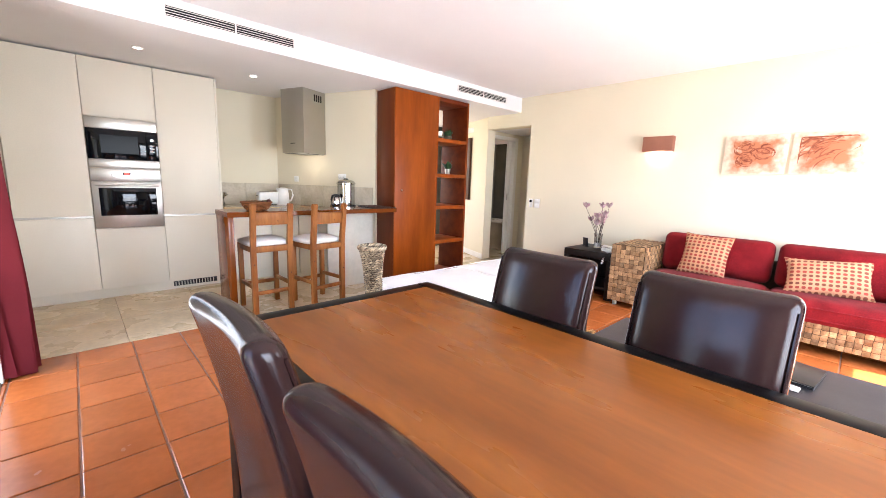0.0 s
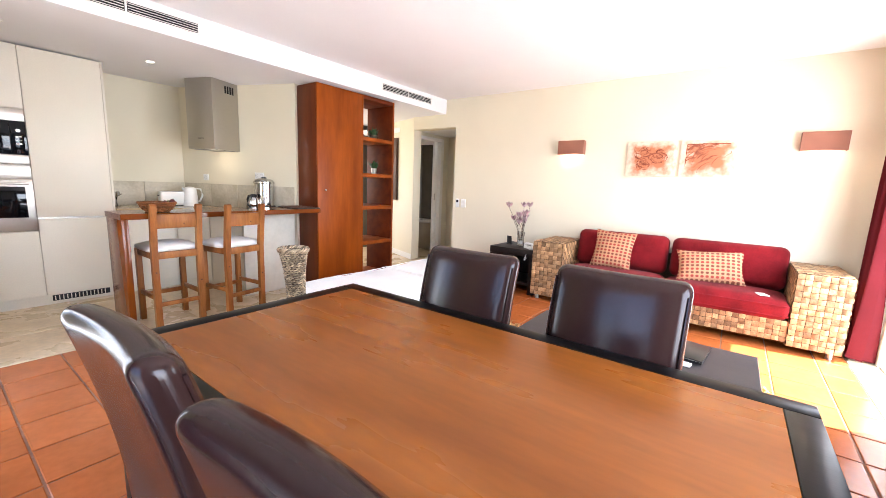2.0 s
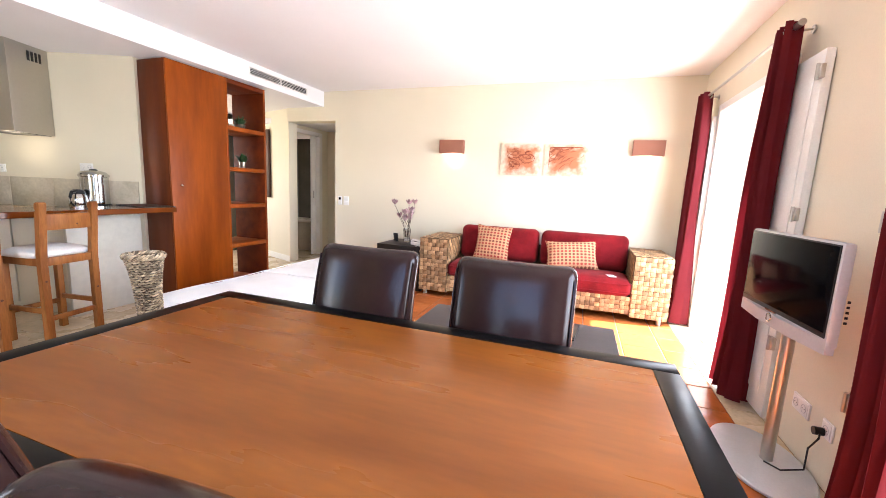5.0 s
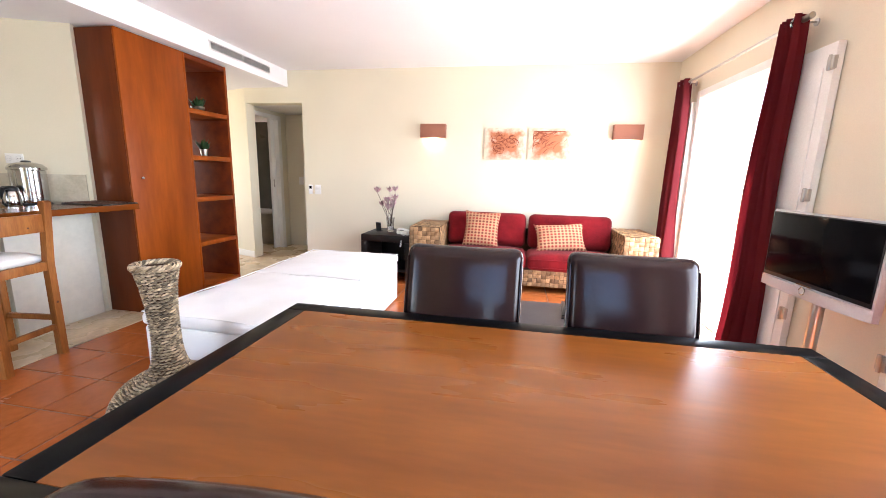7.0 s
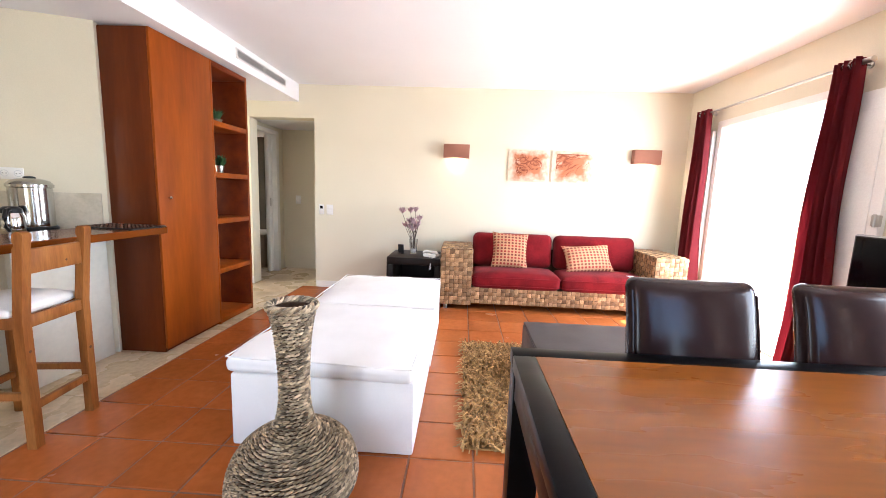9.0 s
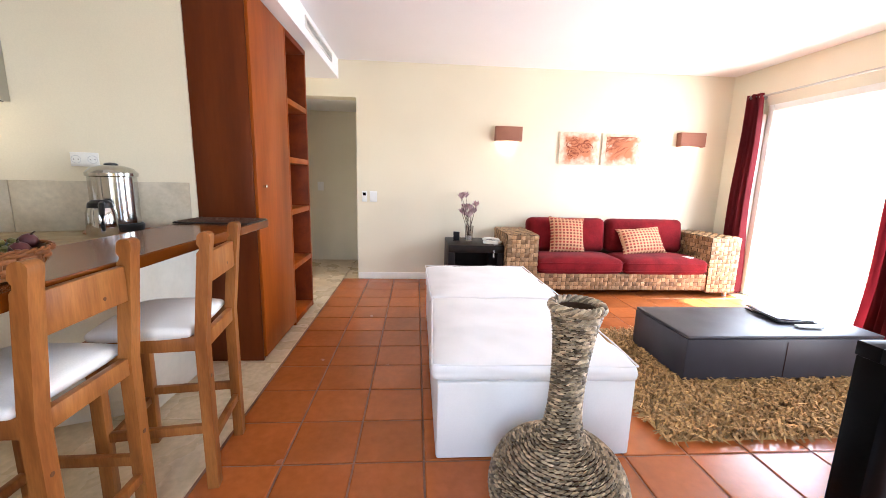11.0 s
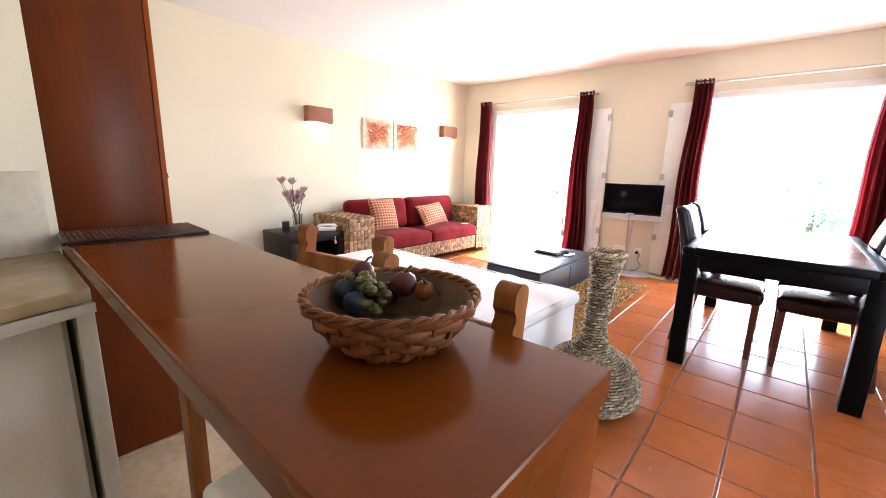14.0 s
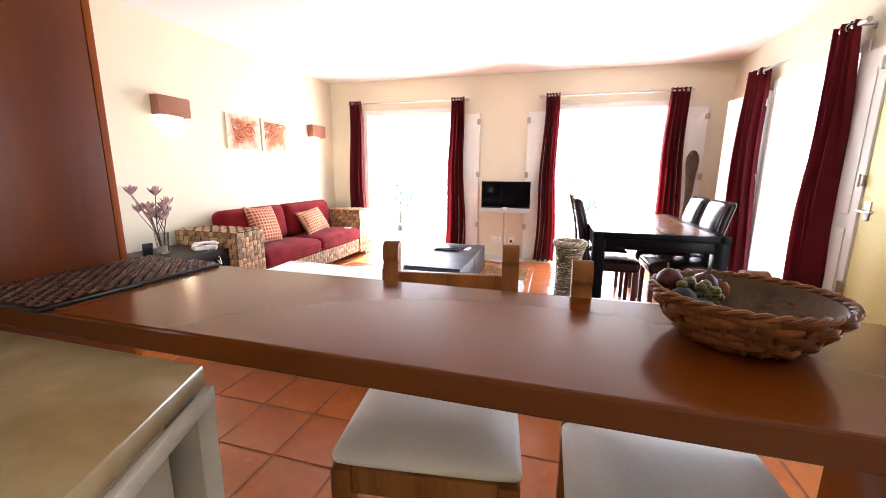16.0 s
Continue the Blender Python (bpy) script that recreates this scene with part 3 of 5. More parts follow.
for k in range(100):
    if bal_me is None:
        o = part("baluster", bal, TRIMM, rl)
        bal_me = o.data
    else:
        o = new("baluster", bal_me)
        o.parent = rl
    o.location = (-2.85 + k * 0.109, -3.1, 0.14)
solid("ground", prism([(-400, -400), (400, -400), (400, 400), (-400, 400)], -4.2, -4.0), GROUND, "dry grassy ground below the terrace", "ground", "structure")


def tree(x, y, h, seed):
    rnd = random.Random(seed)
    d = thing("tree", pose(x, y, -4.0), "leafy green garden tree beyond the terrace", "tree", "garden trees")
    b = tube([(0, 0, 0), (0.1, 0, h * 0.3), (0.0, 0.15, h * 0.6), (0.1, 0.1, h * 0.85)], [0.22, 0.17, 0.1, 0.04], 8)
    for k in range(7):
        a = rnd.uniform(0, 6.28)
        z = h * rnd.uniform(0.35, 0.7)
        tube([(0.05, 0.05, z), (0.9 * math.cos(a), 0.9 * math.sin(a), z + 0.8), (1.6 * math.cos(a), 1.6 * math.sin(a), z + 1.5)], [0.08, 0.05, 0.02], 6, False, b)
    part("trunk", b, BARK, d)
    vs, fs = [], []
    cl = [(rnd.gauss(0, 1.5), rnd.gauss(0, 1.3), h * rnd.uniform(0.42, 1.0)) for _ in range(40)]
    for cx, cy, cz in cl:
        for _ in range(120):
            q = Vector((rnd.gauss(0, 0.42), rnd.gauss(0, 0.42), rnd.gauss(0, 0.34))) + Vector((cx, cy, cz))
            s = rnd.uniform(0.12, 0.22)
            u = Vector((rnd.gauss(0, 1), rnd.gauss(0, 1), rnd.gauss(0, 1))).normalized()
            w = u.cross(Vector((rnd.gauss(0, 1), rnd.gauss(0, 1), rnd.gauss(0, 1)))).normalized()
            n0 = len(vs)
            vs += [q - u * s, q + w * s * 0.5, q + u * s, q - w * s * 0.5]
            fs.append((n0, n0 + 1, n0 + 2, n0 + 3))
    me = bpy.data.meshes.new("crown")
    me.from_pydata(vs, [], fs)
    me.materials.append(LEAFOUT)
    o = new("crown", me)
    o.parent = d
    return d


for k, (x, y, h) in enumerate(((13.0, -24, 6.2), (6.0, -27, 6.4), (-0.5, -24, 6.9), (-6.0, -26, 6.7), (-13, -27, 6.6))):
    tree(x, y, h, 50 + k)

# ---- dining table and chairs ----
TX0, TX1, TY0, TY1, TZ = 0.286, 1.195, -0.355, 1.265, 0.775
d = thing("dining_table", pose((TX0 + TX1) / 2, (TY0 + TY1) / 2, 0), "brown veneer dining table with a dark wood border and legs", "table")
w, l = (TX1 - TX0) / 2, (TY1 - TY0) / 2
bd = 0.067
part("tabletop", box(-w + bd, -l + bd, TZ - 0.035, w - bd, l - bd, TZ), TABLEW, d, "satin reddish brown veneer")
part("border", box(-w, -l, TZ - 0.045, -w + bd - 0.0008, l, TZ + 0.001, 0.003), DARKW, d)
part("border", box(w - bd + 0.0008, -l, TZ - 0.045, w, l, TZ + 0.001, 0.003), DARKW, d)
part("border", box(-w + bd, -l, TZ - 0.045, w - bd, -l + bd - 0.0008, TZ + 0.001, 0.003), DARKW, d)
part("border", box(-w + bd, l - bd + 0.0008, TZ - 0.045, w - bd, l, TZ + 0.001, 0.003), DARKW, d)
for sx in (-1, 1):
    for sy in (-1, 1):
        x, y = sx * (w - 0.048), sy * (l - 0.048)
        part("leg", box(x - 0.045, y - 0.045, 0.002, x + 0.045, y + 0.045, TZ - 0.045, 0.003), DARKW, d)
for s in (-1, 1):
    part("apron", box(-w + 0.095, s * (l - 0.02) - 0.014, TZ - 0.125, w - 0.095, s * (l - 0.02) + 0.014, TZ - 0.046, 0.002), DARKW, d)
    part("apron", box(s * (w - 0.02) - 0.014, -l + 0.095, TZ - 0.125, s * (w - 0.02) + 0.014, l - 0.095, TZ - 0.046, 0.002), DARKW, d)


def chair():
    d = thing("dining_chair", pose(0, 0, 0), "dark brown leather dining chair with wooden legs", "chair", "dining chairs")
    part("seat", pillow(-0.27, -0.203, 0.385, 0.20, 0.203, 0.475, 0.018, 0.03, 2, 14), LEATHER, d)
    b = pillow(-0.036, -0.203, 0.0, 0.036, 0.203, 0.628, 0.008, 0.033, 0, 20)
    for v in b.verts:
        h = v.co.z / 0.6
        v.co.x += 0.10 * h ** 2 - 0.015 * h - 0.02 * (v.co.y / 0.203) ** 2 * -1
    b.transform(pose(0.165, 0, 0.37))
    bk = part("backrest", b, LEATHER, d)
    for s in (-1, 1):
        part("seam", tube([(0.135 + 0.10 * h ** 2 - 0.015 * h + 0.018, s * 0.196, 0.40 + 0.56 * h) for h in [i / 8 for i in range(9)]], 0.004, 6), LEATHER, bk)
    for x, y, tilt in ((-0.235, -0.18, 0), (-0.235, 0.18, 0), (0.17, -0.18, 0.05), (0.17, 0.18, 0.05)):
        t = bmesh.new()
        bmesh.ops.create_cube(t, size=1)
        for v in t.verts:
            top = v.co.z > 0
            k = 0.042 if top else 0.030
            v.co = Vector((x + v.co.x * k + (0 if top else tilt), y + v.co.y * k, 0.385 if top else 0.002))
        bmesh.ops.bevel(t, geom=t.edges[:], offset=0.003, segments=1, affect="EDGES")
        part("leg", t, LEGW, d)
    return d


ch = chair()
ch.matrix_basis = pose(1.035, 0.676, 0, 0, 0, 0)
for x, y, rz in ((1.045, 0.128, -1.0), (0.435, 0.675, 181), (0.432, 0.132, 179.0)):
    copy_thing(ch, pose(x, y, 0, 0, 0, rz))


# ---- seating ----
def ottoman(cx, cy, seed, lab, turn):
    rnd = random.Random(seed)
    d = thing("ottoman", pose(cx, cy, 0), lab, "ottoman", "white ottomans")
    part("base", box(-0.475, -0.44, 0.006, 0.475, 0.44, 0.372, 0.012), LINEN, d)
    b = pillow(-0.488, -0.452, 0.374, 0.488, 0.452, 0.448, 0.020, 0.028, 2, 26)
    for v in b.verts:
        if v.co.z > 0.40:
            v.co.z += 0.014 * noise.noise(Vector((v.co.x * 4 + seed, v.co.y * 4, 0))) + 0.005 * noise.noise(Vector((v.co.x * 16, v.co.y * 13 + seed, 0)))
        e = 0.011 * noise.noise(Vector((v.co.x * 5, v.co.y * 5 + seed, v.co.z * 20)))
        v.co.x += e
        v.co.y += e
    b.transform(pose(0, 0, 0, 0, 0, turn))
    c = part("cushion", b, LINEN, d)
    q = [(-0.478, -0.446), (0.478, -0.446), (0.478, 0.446), (-0.478, 0.446)]
    pts = []
    for i in range(4):
        a, e = q[i], q[(i + 1) % 4]
        pts += [(a[0] + (e[0] - a[0]) * t, a[1] + (e[1] - a[1]) * t, 0.448 + 0.003 * math.sin(i + 9 * t)) for t in [k / 10 for k in range(10)]]
    pb = tube(pts, 0.004, 6, True)
    pb.transform(pose(0, 0, 0, 0, 0, turn))
    part("piping", pb, LINEN, c)
    for s in (-1, 1):
        for u in (-1, 1):
            part("foot", rod((s * 0.42, u * 0.39, 0.0), (s * 0.42, u * 0.39, 0.006), 0.02), BLACK, d)
    return d


ottoman(2.170, 2.065, 1, "white linen ottoman with a loose top cushion", -2.2)
ottoman(3.138, 2.06, 2, "white linen ottoman pushed against its neighbour", 0.8)

d = thing("coffee_table", pose(2.60, 0.29, 0), "low grey brown leather block used as coffee table on the rug", "coffee table")
part("body", box(-0.30, -0.655, 0.03, 0.28, 0.655, 0.30, 0.012), LEATHER2, d)
part("seam", box(-0.302, -0.003, 0.05, -0.2995, 0.003, 0.28), LEATHER, d)
part("top_panel", pillow(-0.297, -0.652, 0.300, 0.277, 0.652, 0.318, 0.003, 0.008, 2, 8), LEATHER2, d)
for sx in (-0.24, 0.22):
    for sy in (-0.58, 0.58):
        part("foot", rod((sx, sy, 0.012), (sx, sy, 0.032), 0.02), BLACK, d)

b = box(-0.15, -0.135, 0, 0.15, 0.135, 0.008, 0.002)
fo = thing("folder", pose(2.655, 0.015, 0.323, 0, 0, -6), "black ring folder lying slightly open", "folder")
part("cover", b, BLACK, fo)
part("cover", box(-0.15, 0.0, 0.0, 0.15, 0.27, 0.006, 0.002, m=pose(0, -0.135, 0.013, 2.5, 0, 0)), BLACK, fo)
part("paper", box(-0.135, -0.125, 0.008, 0.135, 0.105, 0.0125), LINEN, fo)
rm = thing("remote_control", pose(2.435, 0.02, 0.323, 0, 0, 84), "slim white remote control lying on the leather table", "remote control")
part("body", box(-0.08, -0.022, 0, 0.08, 0.022, 0.016, 0.005), PLASTIC, rm)
for k in range(6):
    part("button", box(-0.05 + k * 0.02, -0.006, 0.016, -0.04 + k * 0.02, 0.006, 0.0185, 0.001), SILVER, rm)


def weave(w, h, cell=0.05, bow=0.006, seed=0):
    """Plaited flat bands on the local xz plane, facing -y."""
    rnd = random.Random(seed)
    vs, fs = [], []
    nx, nz = max(1, round(w / cell)), max(1, round(h / cell))
    cx, cz = w / nx, h / nz
    for i in range(nx):
        for j in range(nz):
            over = (i + j) % 2
            k = 4
            x0, z0 = i * cx, j * cz
            e = 0.0018 + rnd.uniform(0, 0.0014)
            n0 = len(vs)
            tw = rnd.uniform(-0.0015, 0.0015)
            for a in range(k + 1):
                f = a / k
                y = -bow * math.sin(math.pi * f) - 0.0008 + rnd.uniform(-0.0006, 0.0006)
                for s in (0, 1):
                    if over:
                        vs.append((x0 + f * cx, y, z0 + e + s * (cz - 2 * e) + tw * f))
                    else:
                        vs.append((x0 + e + s * (cx - 2 * e) + tw * f, y, z0 + f * cz))
            for a in range(k):
                q = n0 + 2 * a
                fs.append((q, q + 2, q + 3, q + 1) if over else (q, q + 1, q + 3, q + 2))
    b = bmesh.new()
    me = bpy.data.meshes.new("t")
    me.from_pydata(vs, [], fs)
    b.from_mesh(me)
    bpy.data.meshes.remove(me)
    return b


def sofa():
    d = thing("sofa", pose(0, 0, 0), "two seat sofa of plaited banana leaf with crimson velvet cushions", "sofa")
    X0, X1 = 4.16, 4.84
    ya, yb = -0.95, 1.645
    aw = 0.335
    AH, FH = 0.665, 0.335

    def cover(parent, w, h, m, seed):
        b = weave(w, h, 0.047, 0.006, seed)
        b.transform(m)
        part("weave", b, REED, parent, "plaited pale brown leaf bands", flat=True)

    for k, (y0, y1) in enumerate(((ya, ya + aw), (yb - aw, yb))):
        a = part("armrest", box(X0, y0, 0.055, X1, y1, AH, 0.012), SOFACORE, d)
        cover(a, aw, AH - 0.055, pose(X0 - 0.002, y1, 0.055, 0, 0, -90), 3 + k)
        cover(a, X1 - X0, AH - 0.055, pose(X0, y0 - 0.002, 0.055, 0, 0, 0), 5 + k)
        cover(a, X1 - X0, AH - 0.055, pose(X1, y1 + 0.002, 0.055, 0, 0, 180), 7 + k)
        cover(a, X1 - X0, aw, Matrix(((1, 0, 0, X0), (0, 0, 1, y0), (0, -1, 0, AH + 0.002), (0, 0, 0, 1))), 9 + k)
    f = part("front_frame", box(X0 + 0.015, ya + aw, 0.075, X1, yb - aw, FH - 0.08, 0.01), SOFACORE, d)
    cover(f, yb - ya - 2 * aw, FH - 0.075 - 0.08, pose(X0 + 0.013, yb - aw, 0.075, 0, 0, -90), 12)
    part("back_frame", box(X1 - 0.06, ya + aw, 0.25, X1, yb - aw, 0.62, 0.01), SOFACORE, d)
    mid = (ya + yb) / 2
    yl, yr = yb - aw - 0.004, ya + aw + 0.004
    for k, (y0, y1) in enumerate(((mid + 0.004, yl), (yr, mid - 0.004))):
        c = pillow(X0 - 0.02, y0, FH - 0.078, X1 - 0.2, y1, FH + 0.072, 0.034, 0.055, 2, 18)
        sc = part("seat_cushion", c, VELVET, d)
        xa, xb, r = X0 - 0.014, X1 - 0.21, 0.05
        for z in (FH + 0.040, FH - 0.048):
            lap = []
            for cx, cy, a0 in ((xb - r, y1 - r, 0), (xa + r, y1 - r, 90), (xa + r, y0 + r, 180), (xb - r, y0 + r, 270)):
                lap += [(cx + (r + 0.004) * math.cos(radians(a0 + q)), cy + (r + 0.004) * math.sin(radians(a0 + q)), z + 0.003 * math.sin(7 * cy + q)) for q in (0, 30, 60, 90)]
            part("piping", tube(lap, 0.0055, 6, True), VELVET, sc)
        b = pillow(-0.09, y0 + 0.01, 0, 0.09, y1 - 0.01, 0.40, 0.034, 0.07, 0, 18)
        b.transform(Matrix.Translation((X1 - 0.17, 0, FH + 0.075)) @ pose(0, 0, 0, 0, 9, 0))
        part("back_cushion", b, VELVET, d)
    for x in (X0 + 0.06, X1 - 0.06):
        for y in (ya + 0.06, yb - 0.06):
            part("foot", rod((x, y, 0.0), (x, y, 0.056), 0.022, 12), STEEL, d)
    return d


sofa()


def cushion(m, w, h, lab):
    d = thing("throw_cushion", m, lab, "cushion", "dotted cushions")
    b = bmesh.new()
    n = 16
    grid = {}
    for s in (-1, 1):
        for i in range(n + 1):
            for j in range(n + 1):
                u, v = 2 * i / n - 1, 2 * j / n - 1
                if s == 1 and (abs(u) == 1 or abs(v) == 1):
                    grid[s, i, j] = grid[-1, i, j]
                    continue
                k = 1 - 0.10 * (1 - u * u) * abs(v) ** 3
                kk = 1 - 0.10 * (1 - v * v) * abs(u) ** 3
                t = 0.075 * ((1 - u ** 2) * (1 - v ** 2)) ** 0.42
                t += 0.006 * noise.noise(Vector((u * 3, v * 3, s + w * 9)))
                grid[s, i, j] = b.verts.new((u * w / 2 * kk, s * t if abs(u) < 1 and abs(v) < 1 else 0, v * h / 2 * k + h / 2))
    for s in (-1, 1):
        for i in range(n):
            for j in range(n):
                q = [grid[s, i, j], grid[s, i + 1, j], grid[s, i + 1, j + 1], grid[s, i, j + 1]]
                b.faces.new(q if s == -1 else q[::-1])
    part("cover", b, CUSH, d)
    return d


cushion(pose(4.44, 0.88, 0.425, -20, 2, -90), 0.42, 0.43, "square orange cushion with rows of red dots")
cushion(pose(4.42, -0.035, 0.425, -30, -4, -84), 0.56, 0.34, "oblong orange cushion with rows of red dots")
ca = thing("card", pose(4.24, -0.42, 0.432, 0, 0, 20), "small white folded card lying on the sofa seat", "card")
part("sheet", box(-0.05, -0.035, 0, 0.05, 0.035, 0.006, 0.001), PLASTIC, ca)

# side table with telephone, vase, stand
d = thing("side_table", pose(4.53, 1.955, 0), "square dark wenge side table with open front", "side table")
part("tabletop", box(-0.29, -0.30, 0.455, 0.29, 0.30, 0.535, 0.004), WENGE, d)
for s in (-1, 1):
    part("side_panel", box(-0.29, s * 0.265 - 0.035, 0.0, 0.29, s * 0.265 + 0.035, 0.454, 0.004), WENGE, d)
part("back_panel", box(0.25, -0.229, 0.0, 0.29, 0.229, 0.454, 0.003), WENGE, d)
part("shelf", box(-0.27, -0.229, 0.10, 0.249, 0.229, 0.135, 0.003), WENGE, d)

PHM = pose(4.40, 1.755, 0.535, 0, 0, 60) @ Matrix.Diagonal((1, 1, 0.8, 1))
d = thing("telephone", PHM, "white corded desk telephone", "telephone")
b = box(-0.09, -0.075, 0, 0.09, 0.075, 0.045, 0.012)
for v in b.verts:
    if v.co.z > 0.02:
        v.co.z -= 0.12 * (0.075 - v.co.y) * 0.9 - 0.0
part("body", b, PLASTIC, d)
part("handset", tube([(-0.09, 0.045, 0.05), (-0.07, 0.045, 0.072), (0, 0.045, 0.078), (0.07, 0.045, 0.072), (0.09, 0.045, 0.05)], [0.022, 0.02, 0.014, 0.02, 0.022], 10), PLASTIC, d)
cord = []
for i in range(111):
    t = i / 110
    p = Vector((4.33 - 0.115 * math.sin(math.pi * min(1, t * 1.15)), 1.725 + 0.085 * t + 0.02 * math.sin(6 * t), 0.575 - 0.155 * math.sin(math.pi * t) ** 1.5))
    cord.append(PHM.inverted() @ (p + Vector((0, math.cos(95 * t), math.sin(95 * t))) * 0.006))
part("cord", tube(cord, 0.0035, 6), PLASTIC, d, "coiled white cord hanging over the table edge")
for i in range(3):
    for j in range(3):
        part("key", box(-0.02 + i * 0.022, -0.05 + j * 0.02, 0.012 + j * 0.004, -0.006 + i * 0.022, -0.038 + j * 0.02, 0.036 + j * 0.002, 0.001), SILVER, d)

d = thing("flower_vase", pose(4.56, 2.0, 0.535) @ Matrix.Diagonal((1.15, 1.15, 1.15, 1)), "clear glass vase with dried mauve magnolia twigs", "vase")
part("glass", lathe([(0.032, 0.0), (0.036, 0.01), (0.038, 0.08), (0.045, 0.15), (0.041, 0.15), (0.034, 0.08), (0.030, 0.015), (0.0, 0.014)], 24), GLASS, d)
part("gravel", lathe([(0.0, 0.016), (0.028, 0.016), (0.031, 0.05), (0.0, 0.055)], 18), LINEN, d, "white pebbles in the glass")
rnd = random.Random(4)
for k in range(7):
    a = rnd.uniform(0, 6.28)
    le, sp = rnd.uniform(0.25, 0.42), rnd.uniform(0.08, 0.28)
    q = [(0.01 * math.cos(a), 0.01 * math.sin(a), 0.03), (sp * 0.3 * math.cos(a), sp * 0.16 * math.sin(a), le * 0.5), (sp * math.cos(a + 0.3), sp * 0.5 * math.sin(a + 0.3), le)]
    st = part("twig", tube(q, [0.004, 0.003, 0.002], 6), TWIG, d)
    side = (q[1][0] + 0.05 * math.cos(a + 2), q[1][1] + 0.05 * math.sin(a + 2), q[1][2] + 0.10)
    part("twig", tube([q[1], side], [0.003, 0.002], 5), TWIG, d)
    for c in (q[2], side):
        b = bmesh.new()
        for pt in range(6):
            an = pt * 1.05 + rnd.uniform(0, 0.4)
            op = rnd.uniform(0.35, 0.9)
            u = Vector((math.cos(an) * op, math.sin(an) * op, 1)).normalized()
            s = Vector((-math.sin(an), math.cos(an), 0))
            c0 = Vector(c)
            L = 0.076
            vv = [b.verts.new(p) for p in (c0, c0 + u * L * 0.5 + s * 0.020, c0 + u * L, c0 + u * L * 0.5 - s * 0.020, c0 + u * L * 0.5 + Vector((u.x, u.y, 0)) * 0.008)]
            b.faces.new((vv[0], vv[1], vv[4]))
            b.faces.new((vv[1], vv[2], vv[4]))
            b.faces.new((vv[2], vv[3], vv[4]))
            b.faces.new((vv[3], vv[0], vv[4]))
        part("blossom", b, PETAL, d)
d = thing("card_holder", pose(4.55, 2.14, 0.535, 0, 0, 75), "small dark upright card holder", "card holder")
part("back", box(-0.035, 0, 0, 0.035, 0.012, 0.11, 0.002, m=pose(0, 0, 0, -8)), BLACK, d)
part("card", box(-0.03, -0.003, 0.01, 0.03, -0.0005, 0.10, m=pose(0, 0, 0, -8)), FRUITB, d)
part("foot", box(-0.035, -0.03, 0, 0.035, 0.03, 0.008, 0.002), BLACK, d)

# ---- rug ----
RX0, RX1, RY0, RY1 = 1.76, 3.15, -0.45, 1.40
d = thing("shaggy_rug", pose(0, 0, 0), "golden brown shaggy wool rug on the tiles", "rug")
part("backing", box(RX0 + 0.02, RY0 + 0.02, 0.001, RX1 - 0.02, RY1 - 0.02, 0.010), SHAG, d)
rnd = random.Random(9)
vs, fs = [], []
for _ in range(17000):
    x, y = rnd.uniform(RX0 + 0.015, RX1 - 0.015), rnd.uniform(RY0 + 0.015, RY1 - 0.015)
    if 2.33 < x < 2.85 and -0.33 < y < 0.90:
        continue
    a = rnd.uniform(0, 6.28)
    ln, hg = rnd.uniform(0.03, 0.07), rnd.uniform(0.02, 0.055)
    wv = rnd.uniform(0.003, 0.0065)
    dx, dy = math.cos(a), math.sin(a)
    sx, sy = -dy * wv, dx * wv
    n0 = len(vs)
    for f, hh in ((0, 0.008), (0.45, hg), (1.0, hg * rnd.uniform(0.5, 1.0))):
        vs += [(x + dx * ln * f - sx, y + dy * ln * f - sy, hh), (x + dx * ln * f + sx, y + dy * ln * f + sy, hh)]
    fs += [(n0, n0 + 1, n0 + 3, n0 + 2), (n0 + 2, n0 + 3, n0 + 5, n0 + 4)]
me = bpy.data.meshes.new("shag")
me.from_pydata(vs, [], fs)
me.materials.append(SHAG)
o = new("shag", me)
o.parent = d
o["kind"] = "stuff"


